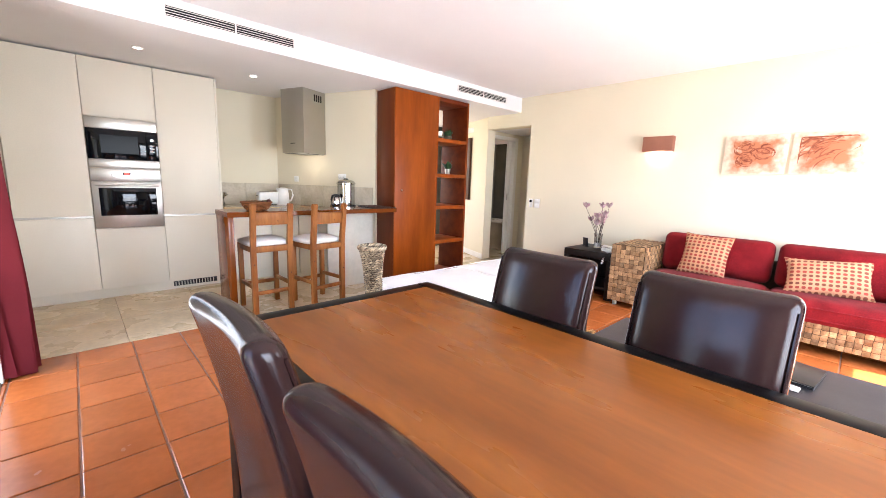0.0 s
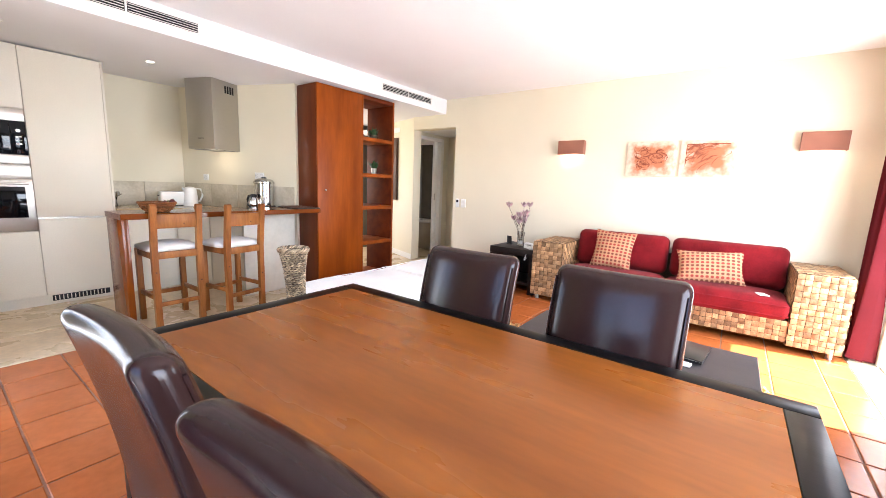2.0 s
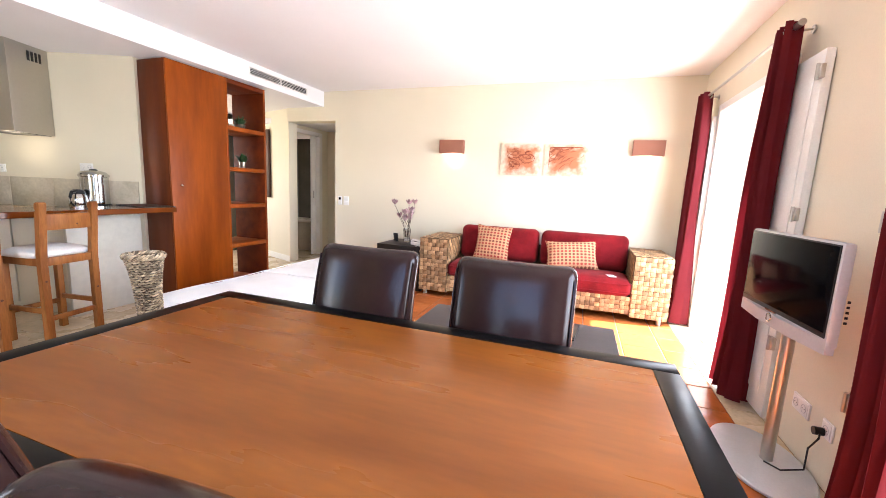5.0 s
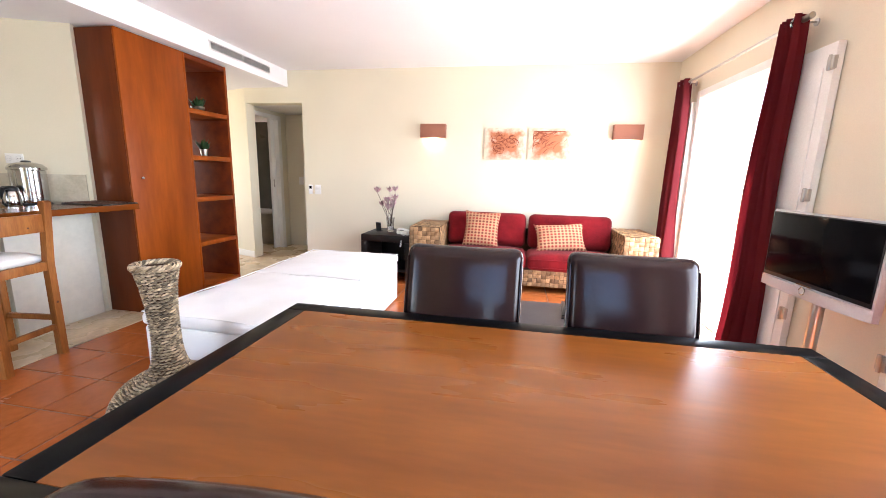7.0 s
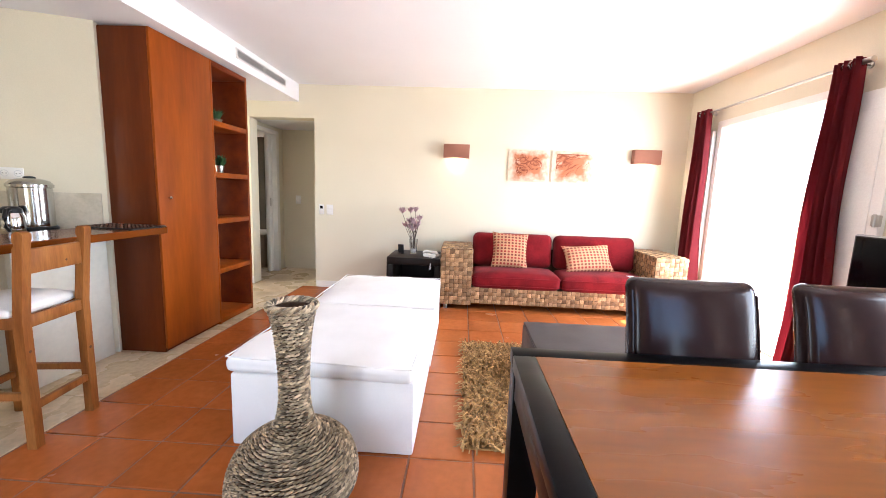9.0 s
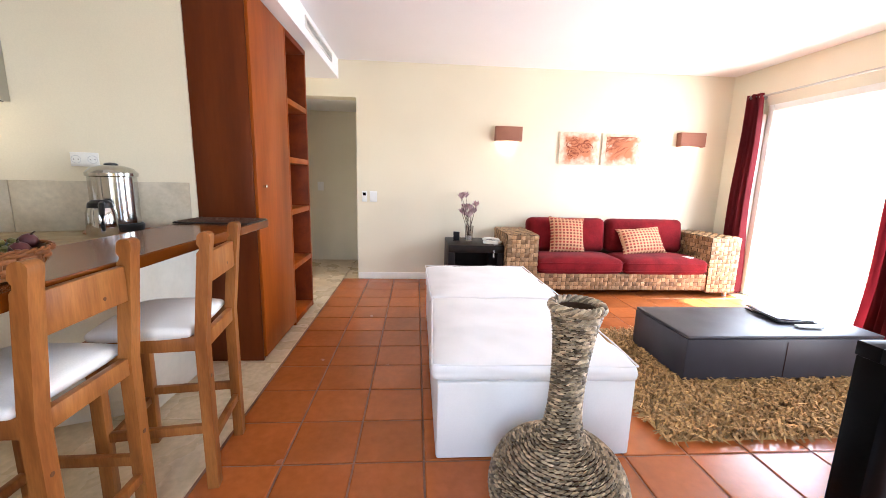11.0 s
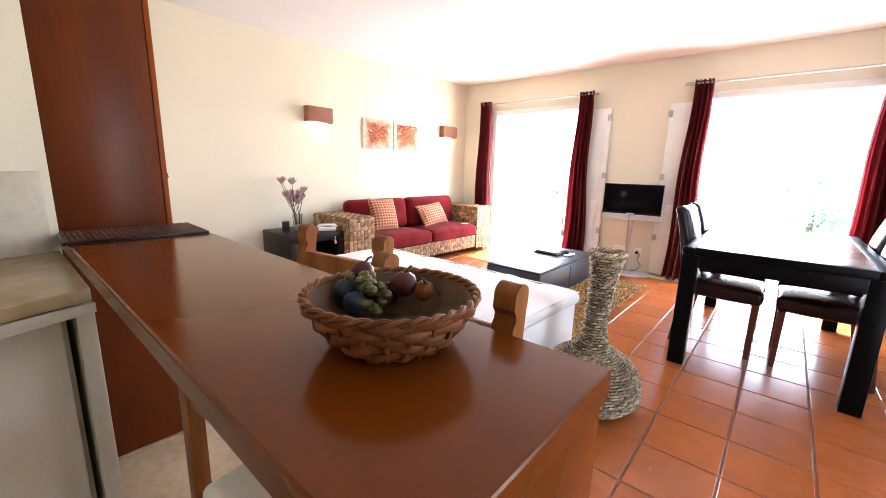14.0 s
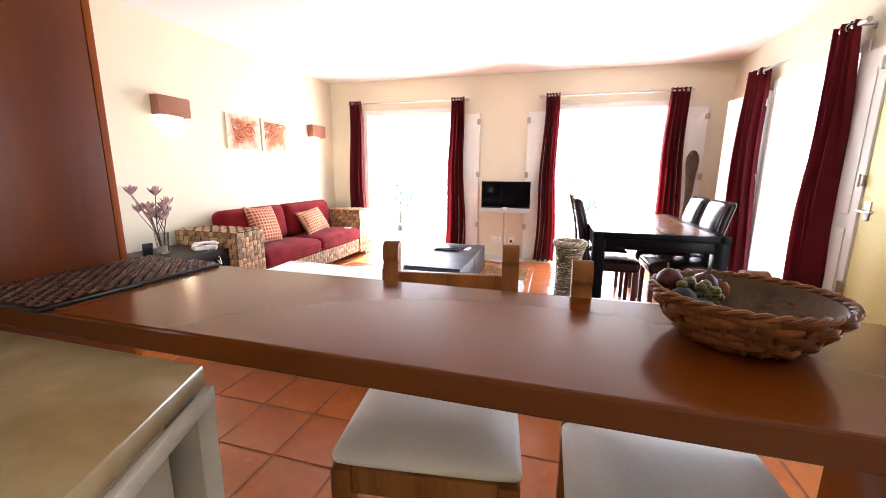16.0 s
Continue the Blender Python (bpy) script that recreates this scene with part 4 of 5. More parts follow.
# ---- seagrass vases ----
def coil(prof_at, total, pitch, lump, thick, seed, flatten=0.6, sway=None):
    """Rows of slanting rope strands round a turned form; prof_at(s) gives radius and height."""
    rnd = random.Random(seed)
    vs, fs = [], []
    rows = int(total / pitch)
    for k in range(rows):
        s = (k + 0.5) * pitch
        r, z = prof_at(s)
        r2, z2 = prof_at(s + 0.01)
        tn = Vector((r2 - r, 0, z2 - z)).normalized()
        n = max(8, int(2 * math.pi * r / lump))
        off = rnd.random()
        for i in range(n):
            a = 2 * math.pi * (i + off) / n
            ox, oy = sway(z) if sway else (0, 0)
            er = Vector((math.cos(a), math.sin(a), 0))
            et = Vector((-math.sin(a), math.cos(a), 0))
            em = er * tn.x + Vector((0, 0, tn.z))
            nn = (er * tn.z - Vector((0, 0, tn.x))).normalized()
            c = er * r + Vector((ox, oy, z))
            sl = 0.75 if k % 2 else 0.35
            L = (et + em * (0.42 * sl)).normalized()
            W = nn.cross(L)
            hl, hw = lump * 0.80 * rnd.uniform(0.85, 1.15), pitch * 0.36 * rnd.uniform(0.8, 1.15)
            n0 = len(vs)
            vs.append(c - L * hl)
            for f in (-0.45, 0.45):
                for q in range(5):
                    b = math.pi * q / 4
                    vs.append(c + L * hl * f + W * hw * math.cos(b) + nn * thick * math.sin(b))
            vs.append(c + L * hl)
            for q in range(4):
                fs.append((n0, n0 + 2 + q, n0 + 1 + q))
                fs.append((n0 + 1 + q, n0 + 2 + q, n0 + 7 + q, n0 + 6 + q))
                fs.append((n0 + 11, n0 + 6 + q, n0 + 7 + q))
    b = bmesh.new()
    me = bpy.data.meshes.new("t")
    me.from_pydata(vs, [], fs)
    b.from_mesh(me)
    bpy.data.meshes.remove(me)
    bmesh.ops.recalc_face_normals(b, faces=b.faces[:])
    return b


def along(prof):
    P = [Vector((r, z)) for r, z in prof]
    L = [0.0]
    for a, c in zip(P, P[1:]):
        L.append(L[-1] + (c - a).length)

    def at(s):
        s = min(max(s, 0), L[-1] - 1e-6)
        for i in range(len(P) - 1):
            if s <= L[i + 1]:
                q = P[i].lerp(P[i + 1], (s - L[i]) / (L[i + 1] - L[i]))
                return q.x, q.y
        return P[-1].x, P[-1].y
    return at, L[-1]


def smooth(prof, n=3):
    for _ in range(n):
        q = [prof[0]]
        for a, c in zip(prof, prof[1:]):
            q += [(a[0] * 0.75 + c[0] * 0.25, a[1] * 0.75 + c[1] * 0.25), (a[0] * 0.25 + c[0] * 0.75, a[1] * 0.25 + c[1] * 0.75)]
        prof = q + [prof[-1]]
    return prof


def floor_vase(m, prof, lab, sway=None, pitch=0.0142, lump=0.0225, rope=GRASS):
    d = thing("floor_vase", m, lab, "vase", "woven floor vases")
    prof = smooth(prof)
    at, L = along(prof)
    inner = [(max(r - 0.006, 0.001), z) for r, z in prof]
    b = lathe(inner + [(prof[-1][0] - 0.02, prof[-1][1] - 0.002), (prof[-1][0] - 0.03, prof[-1][1] - 0.09)], 28)
    if sway:
        for v in b.verts:
            ox, oy = sway(v.co.z)
            v.co.x += ox
            v.co.y += oy
    part("core", b, REEDIN, d)
    part("coil", coil(at, L, pitch, lump, 0.010, 3, sway=sway), rope, d, "twisted grey brown seagrass rope", flat=False)
    r, z = prof[-1]
    ox, oy = sway(z) if sway else (0, 0)
    b = bmesh.new()
    for k in range(3):
        q = []
        for i in range(72):
            a = 2 * math.pi * i / 72
            w = 9 * a + 2.094 * k
            rr = r + 0.009 * math.cos(w)
            q.append((ox + rr * math.cos(a), oy + rr * math.sin(a), z + 0.004 + 0.009 * math.sin(w)))
        tube(q, 0.009, 6, True, b)
    part("rim", b, rope, d, "braided seagrass rim")
    return d


floor_vase(pose(1.40, 2.072, 0), [(0.12, 0.0), (0.18, 0.005), (0.245, 0.07), (0.245, 0.15), (0.21, 0.23), (0.13, 0.28), (0.075, 0.31), (0.052, 0.40), (0.050, 0.52), (0.055, 0.64), (0.066, 0.74), (0.082, 0.81)],
           "tall necked floor vase of twisted grey brown seagrass", lambda z: (0.012 * math.sin(z * 5), -0.012 * min(1, z / 0.8)))
floor_vase(pose(-0.04, -0.955, 0) @ Matrix.Diagonal((0.82, 0.82, 1, 1)), [(0.08, 0.0), (0.14, 0.01), (0.17, 0.10), (0.17, 0.30), (0.13, 0.45), (0.075, 0.58), (0.045, 0.72), (0.035, 0.90), (0.045, 1.10), (0.072, 1.28), (0.078, 1.38), (0.05, 1.45), (0.02, 1.46)],
           "slender club shaped floor vase of dark woven seagrass", None, 0.024, 0.04, CLUBW)

# ---- television ----
d = thing("television", pose(2.14, -0.985, 0, 0, 0, 4), "flat silver framed television with dark screen on a pedestal", "television")
b = box(-0.335, -0.01, 0.70, 0.335, 0.03, 1.10, 0.010)
box(-0.25, -0.06, 0.74, 0.25, -0.011, 1.04, 0.02, bm=b)
part("housing", b, SILVER, d)
part("bezel", box(-0.325, 0.0302, 0.735, 0.325, 0.0335, 1.091, 0.001), BLACK, d, "glossy black screen surround")
part("screen", box(-0.318, 0.031, 0.755, 0.318, 0.036, 1.085, 0.002), SCREEN, d)
sp = prism([(-0.335, 0.0), (0.335, 0.0), (0.335, 0.03), (0.12, 0.055), (-0.12, 0.055), (-0.335, 0.03)], 0.0, 0.055)
sp.transform(Matrix.Translation((0, 0, 0.675)))
part("speaker_bar", sp, SILVER, d)
part("power_ring", tube([(0.018 * math.cos(a), 0.062, 0.715 + 0.018 * math.sin(a)) for a in [6.283 * i / 20 for i in range(20)]], 0.003, 6, True), CHROME, d)
part("nameplate", box(-0.045, 0.056, 0.741, 0.045, 0.059, 0.749), CHROME, d)
for k in range(5):
    part("button", box(-0.337, -0.02, 0.80 + k * 0.02, -0.334, -0.01, 0.81 + k * 0.02, 0.001), BLACK, d)
pl = part("pole", rod((0, -0.03, 0.02), (0, -0.03, 0.72), 0.026, 18), STEEL, d)
b = lathe([(0.0, 0.0), (0.29, 0.0), (0.30, 0.006), (0.30, 0.016), (0.29, 0.022), (0.0, 0.022)], 48)
b.transform(Matrix.Diagonal((1.0, 0.62, 1, 1)))
part("base_plate", b, SILVER, d, "rounded silver glass foot plate")
d = thing("power_cable", pose(0, 0, 0), "black plug and curved television cable", "cable")
part("wire", tube([(2.10, -0.99, 0.03), (2.02, -1.02, 0.05), (1.98, -1.08, 0.10), (2.04, -1.11, 0.17), (2.02, -1.13, 0.235), (2.06, -1.15, 0.25)], 0.004, 6), BLACK, d)
part("plug", rod((2.06, -1.16, 0.25), (2.06, -1.125, 0.25), 0.018, 12), BLACK, d)


def plate(m, w, h, lab, cat, rock=2):
    d = thing(cat.replace(" ", "_"), m, lab, cat)
    part("cover", box(-w / 2, 0, -h / 2, w / 2, 0.009, h / 2, 0.003), PLASTIC, d)
    for k in range(rock):
        z = -h / 2 + h * (k + 0.5) / rock
        part("rocker" if rock > 1 else "face", box(-w / 2 + 0.009, 0.009, z - h / rock / 2 + 0.006, w / 2 - 0.009, 0.012, z + h / rock / 2 - 0.006, 0.002), PLASTIC, d)
    if cat == "wall socket":
        for c in ((-0.035, 0.035) if w > 0.1 else (0.0,)):
            part("recess", tube([(c + 0.02 * math.cos(a), 0.0122, 0.02 * math.sin(a)) for a in [0.3142 * i for i in range(20)]], 0.0016, 5, True), SILVER, d)
            for e in (-0.0095, 0.0095):
                part("hole", rod((c + e, 0.0118, 0), (c + e, 0.0128, 0), 0.003, 8), BLACK, d)
    return d


plate(pose(2.06, YS, 0.26), 0.08, 0.08, "white wall socket with a black plug", "wall socket", 1)
plate(pose(2.28, YS, 0.26), 0.15, 0.08, "white double wall socket", "wall socket", 1)
plate(pose(XE, 3.11, 1.0, 0, 0, 90), 0.085, 0.125, "white double rocker light switch", "light switch", 2)
t = plate(pose(XE, 3.215, 1.0, 0, 0, 90), 0.06, 0.125, "white air conditioning wall control with dark display", "thermostat", 1)
part("display", box(-0.018, 0.012, 0.01, 0.018, 0.014, 0.045), SCREEN, t)
plate(pose(5.98, 3.98, 1.08, 0, 0, 90), 0.085, 0.125, "white light switch in the hall", "light switch", 2)

# ---- wall lamps and paintings ----
def sconce(y):
    d = thing("wall_lamp", pose(XE, y, 1.76), "brown box shaped wall lamp glowing downwards", "wall lamp", "wall lamps")
    b = box(-0.09, -0.155, -0.082, -0.084, 0.155, 0.082, 0.001)
    box(-0.084, -0.155, -0.082, 0, -0.149, 0.082, 0.001, bm=b)
    box(-0.084, 0.149, -0.082, 0, 0.155, 0.082, 0.001, bm=b)
    part("shade", b, SHADE, d)
    part("bulb", lathe([(0.0, -0.045), (0.02, -0.04), (0.028, -0.015), (0.02, 0.01), (0.012, 0.03), (0.0, 0.03)], 16, (-0.045, 0, -0.02)), LAMPG, d)
    part("back_plate", box(-0.006, -0.05, -0.05, -0.0005, 0.05, 0.05, 0.002), STEEL, d)
    lp = new("lamp_light", bpy.data.lights.new("lamp_light", "POINT"))
    lp.data.energy, lp.data.color, lp.data.shadow_soft_size = 0.42, (1.0, 0.78, 0.52), 0.03
    lp.location = (XE - 0.045, y, 1.69)


sconce(1.54)
sconce(-0.70)


def painting(y, seed, lab):
    rnd = random.Random(seed)
    d = thing("painting", pose(XE, y, 1.622, 0, 0, 90), lab, "painting", "rust paintings")
    part("canvas", box(-0.245, 0.002, -0.187, 0.245, 0.022, 0.187, 0.002), PINKC, d)
    def stroke(bm, c, rx, a0, a1, tilt, r, y):
        q = []
        for i in range(17):
            a = a0 + (a1 - a0) * i / 16
            u, v = rx * math.cos(a), rx * 0.7 * math.sin(a)
            q.append((c[0] + u * math.cos(tilt) - v * math.sin(tilt), y, c[1] + u * math.sin(tilt) + v * math.cos(tilt)))
        q = [(min(0.19, max(-0.19, p[0])), p[1], min(0.145, max(-0.145, p[2]))) for p in q]
        w = [r * (0.25 + math.sin(math.pi * i / 16)) * rnd.uniform(0.7, 1.2) for i in range(17)]
        tube(q, w, 5, False, bm)

    for m, count, y, lab2 in ((RUST, 30, 0.0225, "loose rust red strokes"), (RUSTD, 26, 0.0232, "darker rust lines")):
        b = bmesh.new()
        for k in range(count):
            if seed == 1:
                c = ((-0.07, 0.03), (0.06, -0.04), (0.08, 0.07))[k % 3]
                a = rnd.uniform(0, 6.28)
                stroke(b, (c[0] + rnd.gauss(0, 0.02), c[1] + rnd.gauss(0, 0.02)), rnd.uniform(0.02, 0.075), a, a + rnd.uniform(1.5, 4.0), 0, rnd.uniform(0.0015, 0.007), y)
            else:
                c = (rnd.gauss(0.02, 0.085), rnd.gauss(0.0, 0.06))
                a = rnd.uniform(1.2, 2.2)
                stroke(b, c, rnd.uniform(0.05, 0.15), a - 0.9, a + 0.9, rnd.uniform(-0.9, -0.4), rnd.uniform(0.0015, 0.006), y)
        for v in b.verts:
            v.co.y = y + (v.co.y - y) * 0.06
        part("brushwork", b, m, d, lab2)["kind"] = "stuff"


painting(0.665, 1, "pale canvas with rust red swirling abstract strokes")
painting(0.145, 2, "pale canvas with rust red diagonal abstract strokes")
dx = Vector((5.75 - 4.90, 6.4 - 4.13, 0)).normalized()
d = thing("wall_panel", pose(4.90 + dx.x * 0.75, 4.13 + dx.y * 0.75, 1.5, 0, 0, ang), "dark brown wooden art panel in the corridor", "wall art")
part("board", box(-0.2, 0.003, -0.53, 0.7, 0.045, 0.53, 0.004), PANEL, d)
part("batten", box(0.10, 0.045, -0.5, 0.16, 0.055, 0.5, 0.003), PANEL, d)

# ---- wardrobe with bookcase ----
WX0, WXM, WX1, WY0, WY1, WT = 2.676, 3.335, 3.865, 3.582, 3.955, 2.285
WYB = 4.06
d = thing("wardrobe", pose(0, 0, 0), "tall cherry wood cupboard with one plain door beside open shelves", "cupboard")
# The side facing the kitchen has its shade put into the veneer colour.
part("side_panel", box(WX0, WY0 + 0.022, 0.0, WX0 + 0.022, WY1, WT, 0.002), CHERRYS, d, "browner veneered side with its shade put into the colour")
part("divider", box(WXM - 0.022, WY0, 0.0, WXM, WYB, WT, 0.002), CHERRY, d)
# Recess shade sits in this panel's colour; its front edge keeps lighter CHERRY.
part("side_panel", box(WX1 - 0.028, WY0 + 0.004, 0.0, WX1, WYB, WT, 0.002), CHERRYD, d, "inner side of the shelves, recess shade put into its colour")
part("edge_strip", box(WX1 - 0.028, WY0, 0.0, WX1, WY0 + 0.0035, WT), CHERRY, d)
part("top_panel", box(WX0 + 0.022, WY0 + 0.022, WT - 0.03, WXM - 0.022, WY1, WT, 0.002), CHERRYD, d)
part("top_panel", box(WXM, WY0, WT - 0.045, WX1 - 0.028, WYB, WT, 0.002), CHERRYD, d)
part("back_panel", box(WX0 + 0.022, WY1 - 0.012, 0.0, WXM - 0.022, WY1, WT - 0.03), CHERRY, d)
dr = part("door", box(WX0, WY0, 0.03, WXM - 0.024, WY0 + 0.020, WT, 0.003), CHERRY, d, "plain reddish cherry veneer door")
kb = rod((2.766, WY0, 1.149), (2.766, WY0 - 0.018, 1.149), 0.006)
tube([(2.766, WY0 - 0.014, 1.149), (2.766, WY0 - 0.022, 1.149), (2.766, WY0 - 0.028, 1.149)], [0.007, 0.012, 0.006], 12, False, kb)
part("knob", kb, CHROME, dr)
part("plinth", box(WX0 + 0.01, WY0 + 0.03, 0.0, WXM - 0.03, WY0 + 0.05, 0.03), CHERRYD, d)
for z in (0.03, 0.487, 0.935, 1.341, 1.779):
    part("shelf", box(WXM, WY0, z - 0.022, WX1 - 0.028, WYB, z + 0.022, 0.002), CHERRY, d)


def potted(m, lab, r, h, leaf, seed):
    rnd = random.Random(seed)
    d = thing("potted_plant", m, lab, "plant", "shelf plants")
    part("pot", lathe([(r * 0.7, 0.0), (r, h), (r * 0.92, h), (r * 0.7, h * 0.6), (0, h * 0.6)], 18), STEEL if h > 0.07 else GRASS, d)
    b = bmesh.new()
    for k in range(64):
        a = rnd.uniform(0, 6.28)
        u = Vector((math.cos(a) * rnd.uniform(0.1, 0.8), math.sin(a) * rnd.uniform(0.1, 0.8), 1)).normalized()
        s = Vector((-math.sin(a), math.cos(a), 0)) * leaf * 0.12
        c = Vector((0, 0, h * 0.7)) + Vector((math.cos(a), math.sin(a), 0)) * r * rnd.uniform(0, 0.6)
        L = leaf * rnd.uniform(0.6, 1.1)
        v = [b.verts.new(p) for p in (c - s * 0.5, c + s * 0.5, c + u * L * 0.5 + s, c + u * L * 0.5 - s, c + u * L + Vector((u.x, u.y, -0.2)) * L * 0.15)]
        b.faces.new((v[0], v[1], v[2], v[3]))
        b.faces.new((v[3], v[2], v[4]))
    part("leaves", b, GREEN, d)


potted(pose(3.69, 3.80, 1.801), "bushy green plant in a woven pot on the shelf", 0.065, 0.065, 0.115, 5)
potted(pose(3.69, 3.77, 1.363), "spiky green plant in a small tin pot", 0.04, 0.075, 0.13, 6)
d = thing("ornament", pose(3.41, 3.70, 1.801), "small round red wooden ornament", "ornament")
part("body", lathe([(0.0, 0.0), (0.025, 0.004), (0.03, 0.03), (0.018, 0.055), (0.008, 0.07), (0.0, 0.072)], 16), FRUIT, d)

# ---- breakfast bar ----
d = thing("breakfast_bar", pose(0, 0, 0), "red brown wooden breakfast bar with one solid end panel", "bar counter")
part("bar_top", box(0.90, 3.53, 0.90, 2.674, 3.932, 0.945, 0.005, 2), BARWOOD, d, flat=True)
part("end_panel", box(0.905, 3.545, 0.0, 0.95, 3.92, 0.899, 0.003), BARWOOD, d)

mt = thing("placemat", pose(2.535, 3.737, 0.945, 0, 0, -2), "dark brown woven leather placemat on the bar", "placemat")
part("base", box(-0.136, -0.204, 0.0, 0.136, 0.204, 0.009, 0.003), BLACK, mt)
b = weave(0.264, 0.40, 0.0145, 0.003, 2)
b.transform(Matrix(((1, 0, 0, -0.132), (0, 0, 1, -0.20), (0, -1, 0, 0.0095), (0, 0, 0, 1))))
part("weave", b, MATW, mt, flat=True)


def stool(m, lab):
    d = thing("bar_stool", m, lab, "bar stool", "bar stools")
    W, D = 0.165, 0.178
    for s in (-1, 1):
        prof = [(-0.02, 0.0), (0.02, 0.0), (0.02, 0.945), (0.013, 0.955), (0.013, 0.965), (0.022, 0.977)]
        prof += [(0.023 * math.cos(a), 0.997 + 0.023 * math.sin(a)) for a in [math.pi * q / 8 for q in range(1, 8)]]
        prof += [(-0.022, 0.985), (-0.02, 0.97)]
        b = prism(prof, s * W - 0.022, s * W + 0.022)
        b.transform(Matrix(((0, 0, 1, 0), (1, 0, 0, -D), (0, 1, 0, 0), (0, 0, 0, 1))))
        bmesh.ops.bisect_plane(b, geom=b.verts[:] + b.edges[:] + b.faces[:], plane_co=(0, 0, 0.62), plane_no=(0, 0, 1))
        bmesh.ops.recalc_face_normals(b, faces=b.faces[:])
        for v in b.verts:
            if v.co.z > 0.62:
                v.co.y -= (v.co.z - 0.62) * 0.10
        part("back_post", b, PINE, d, "post with a rounded notched top")
        part("leg", box(s * W - 0.021, D - 0.021, 0, s * W + 0.021, D + 0.021, 0.632, 0.004), PINE, d)
        part("seat_rail", box(s * W - 0.013, -D + 0.02, 0.575, s * W + 0.013, D - 0.021, 0.632, 0.003), PINE, d)
        part("stretcher", box(s * W - 0.012, -D + 0.02, 0.235, s * W + 0.012, D - 0.021, 0.27, 0.003), PINE, d)
    part("seat_rail", box(-W + 0.022, -D - 0.013, 0.575, W - 0.022, -D + 0.013, 0.632, 0.003), PINE, d)
    part("seat_rail", box(-W + 0.021, D - 0.013, 0.575, W - 0.021, D + 0.013, 0.632, 0.003), PINE, d)
    part("stretcher", box(-W + 0.022, -D - 0.012, 0.18, W - 0.022, -D + 0.012, 0.215, 0.003), PINE, d)
    part("stretcher", box(-W + 0.021, D - 0.012, 0.20, W - 0.021, D + 0.012, 0.235, 0.003), PINE, d)
    b = box(-W + 0.022, -D - 0.012, 0.825, W - 0.022, -D + 0.012, 0.937, 0.004, m=Matrix.Translation((0, -0.024, 0)))
    part("back_rail", b, PINE, d)
    part("seat_cushion", pillow(-0.19, -0.150, 0.632, 0.19, 0.188, 0.664, 0.034, 0.017, 2, 16), SEATC, d, "cream cloth seat pad")
    for p, r in (((W, -D - 0.0205, 0.36), 0.008), ((-W, -D - 0.0205, 0.47), 0.007), ((0.05, -D - 0.0365, 0.86), 0.006)):
        part("knot", rod((p[0], p[1] + 0.003, p[2]), (p[0], p[1], p[2]), r, 10), LEGW, d, "dark knot in the pine")
    return d


SL = "honey pine bar stool with a cream seat pad"
st = stool(pose(1.253, 3.708, 0, 0, 0, 1), SL)
copy_thing(st, pose(1.730, 3.590, 0, 0, 0, 8))

# fruit basket
BKX, BKY = 1.188, 3.682
d = thing("fruit_basket", pose(BKX, BKY, 0.945) @ Matrix.Diagonal((0.85, 0.85, 0.73, 1)), "round brown willow basket with decorative fruit", "basket")
rows = 6
bs = lathe([(0.0, 0.004), (0.085, 0.004), (0.097, 0.012), (0.132, 0.06), (0.149, 0.105), (0.143, 0.105), (0.125, 0.06), (0.088, 0.018), (0.0, 0.012)], 32)
part("lining", bs, CLUBW, d)
n = 24
for k in range(rows):
    f = k / (rows - 1)
    r = 0.097 + 0.055 * f ** 0.72
    z = 0.014 + 0.084 * f
    q = []
    for i in range(n * 6):
        a = 2 * math.pi * i / (n * 6)
        w = r + 0.0045 * math.cos(n / 2 * a + math.pi * k)
        q.append((w * math.cos(a), w * math.sin(a), z + 0.002 * math.sin(5 * a + k)))
    part("strand", tube(q, 0.0088, 8, True, None, 0.42), WILLOW, d)
for i in range(n):
    a = 2 * math.pi * i / n
    part("stake", tube([(0.096 * math.cos(a), 0.096 * math.sin(a), 0.006), (0.133 * math.cos(a), 0.133 * math.sin(a), 0.055), (0.152 * math.cos(a), 0.152 * math.sin(a), 0.108)], 0.0045, 6), WILLOW, d)
for s in range(2):
    q = []
    for i in range(144):
        a = 2 * math.pi * i / 144
        w = 17 * a + 3.1416 * s
        rr = 0.152 + 0.0045 * math.cos(w)
        q.append((rr * math.cos(a), rr * math.sin(a), 0.108 + 0.0045 * math.sin(w)))
    part("rim_strand", tube(q, 0.0052, 6, True), WILLOW, d, "twisted willow rim")
rnd = random.Random(12)


def fruit(c, r, m, lab, stem=True):
    d = thing("decorative_fruit", pose(*c, rnd.uniform(-30, 30), rnd.uniform(-30, 30), rnd.uniform(0, 360)), lab, "fruit", "basket fruit")
    part("flesh", lathe([(0.0, -r * 0.95), (r * 0.5, -r * 0.85), (r * 0.95, -r * 0.3), (r, 0.1 * r), (r * 0.75, r * 0.65), (r * 0.3, r * 0.95), (0.0, r * 0.85)], 18), m, d)
    if stem:
        part("stem", tube([(0, 0, r * 0.85), (0.004, 0, r * 1.25), (0.010, 0, r * 1.45)], [0.003, 0.002, 0.002], 5), TWIG, d)


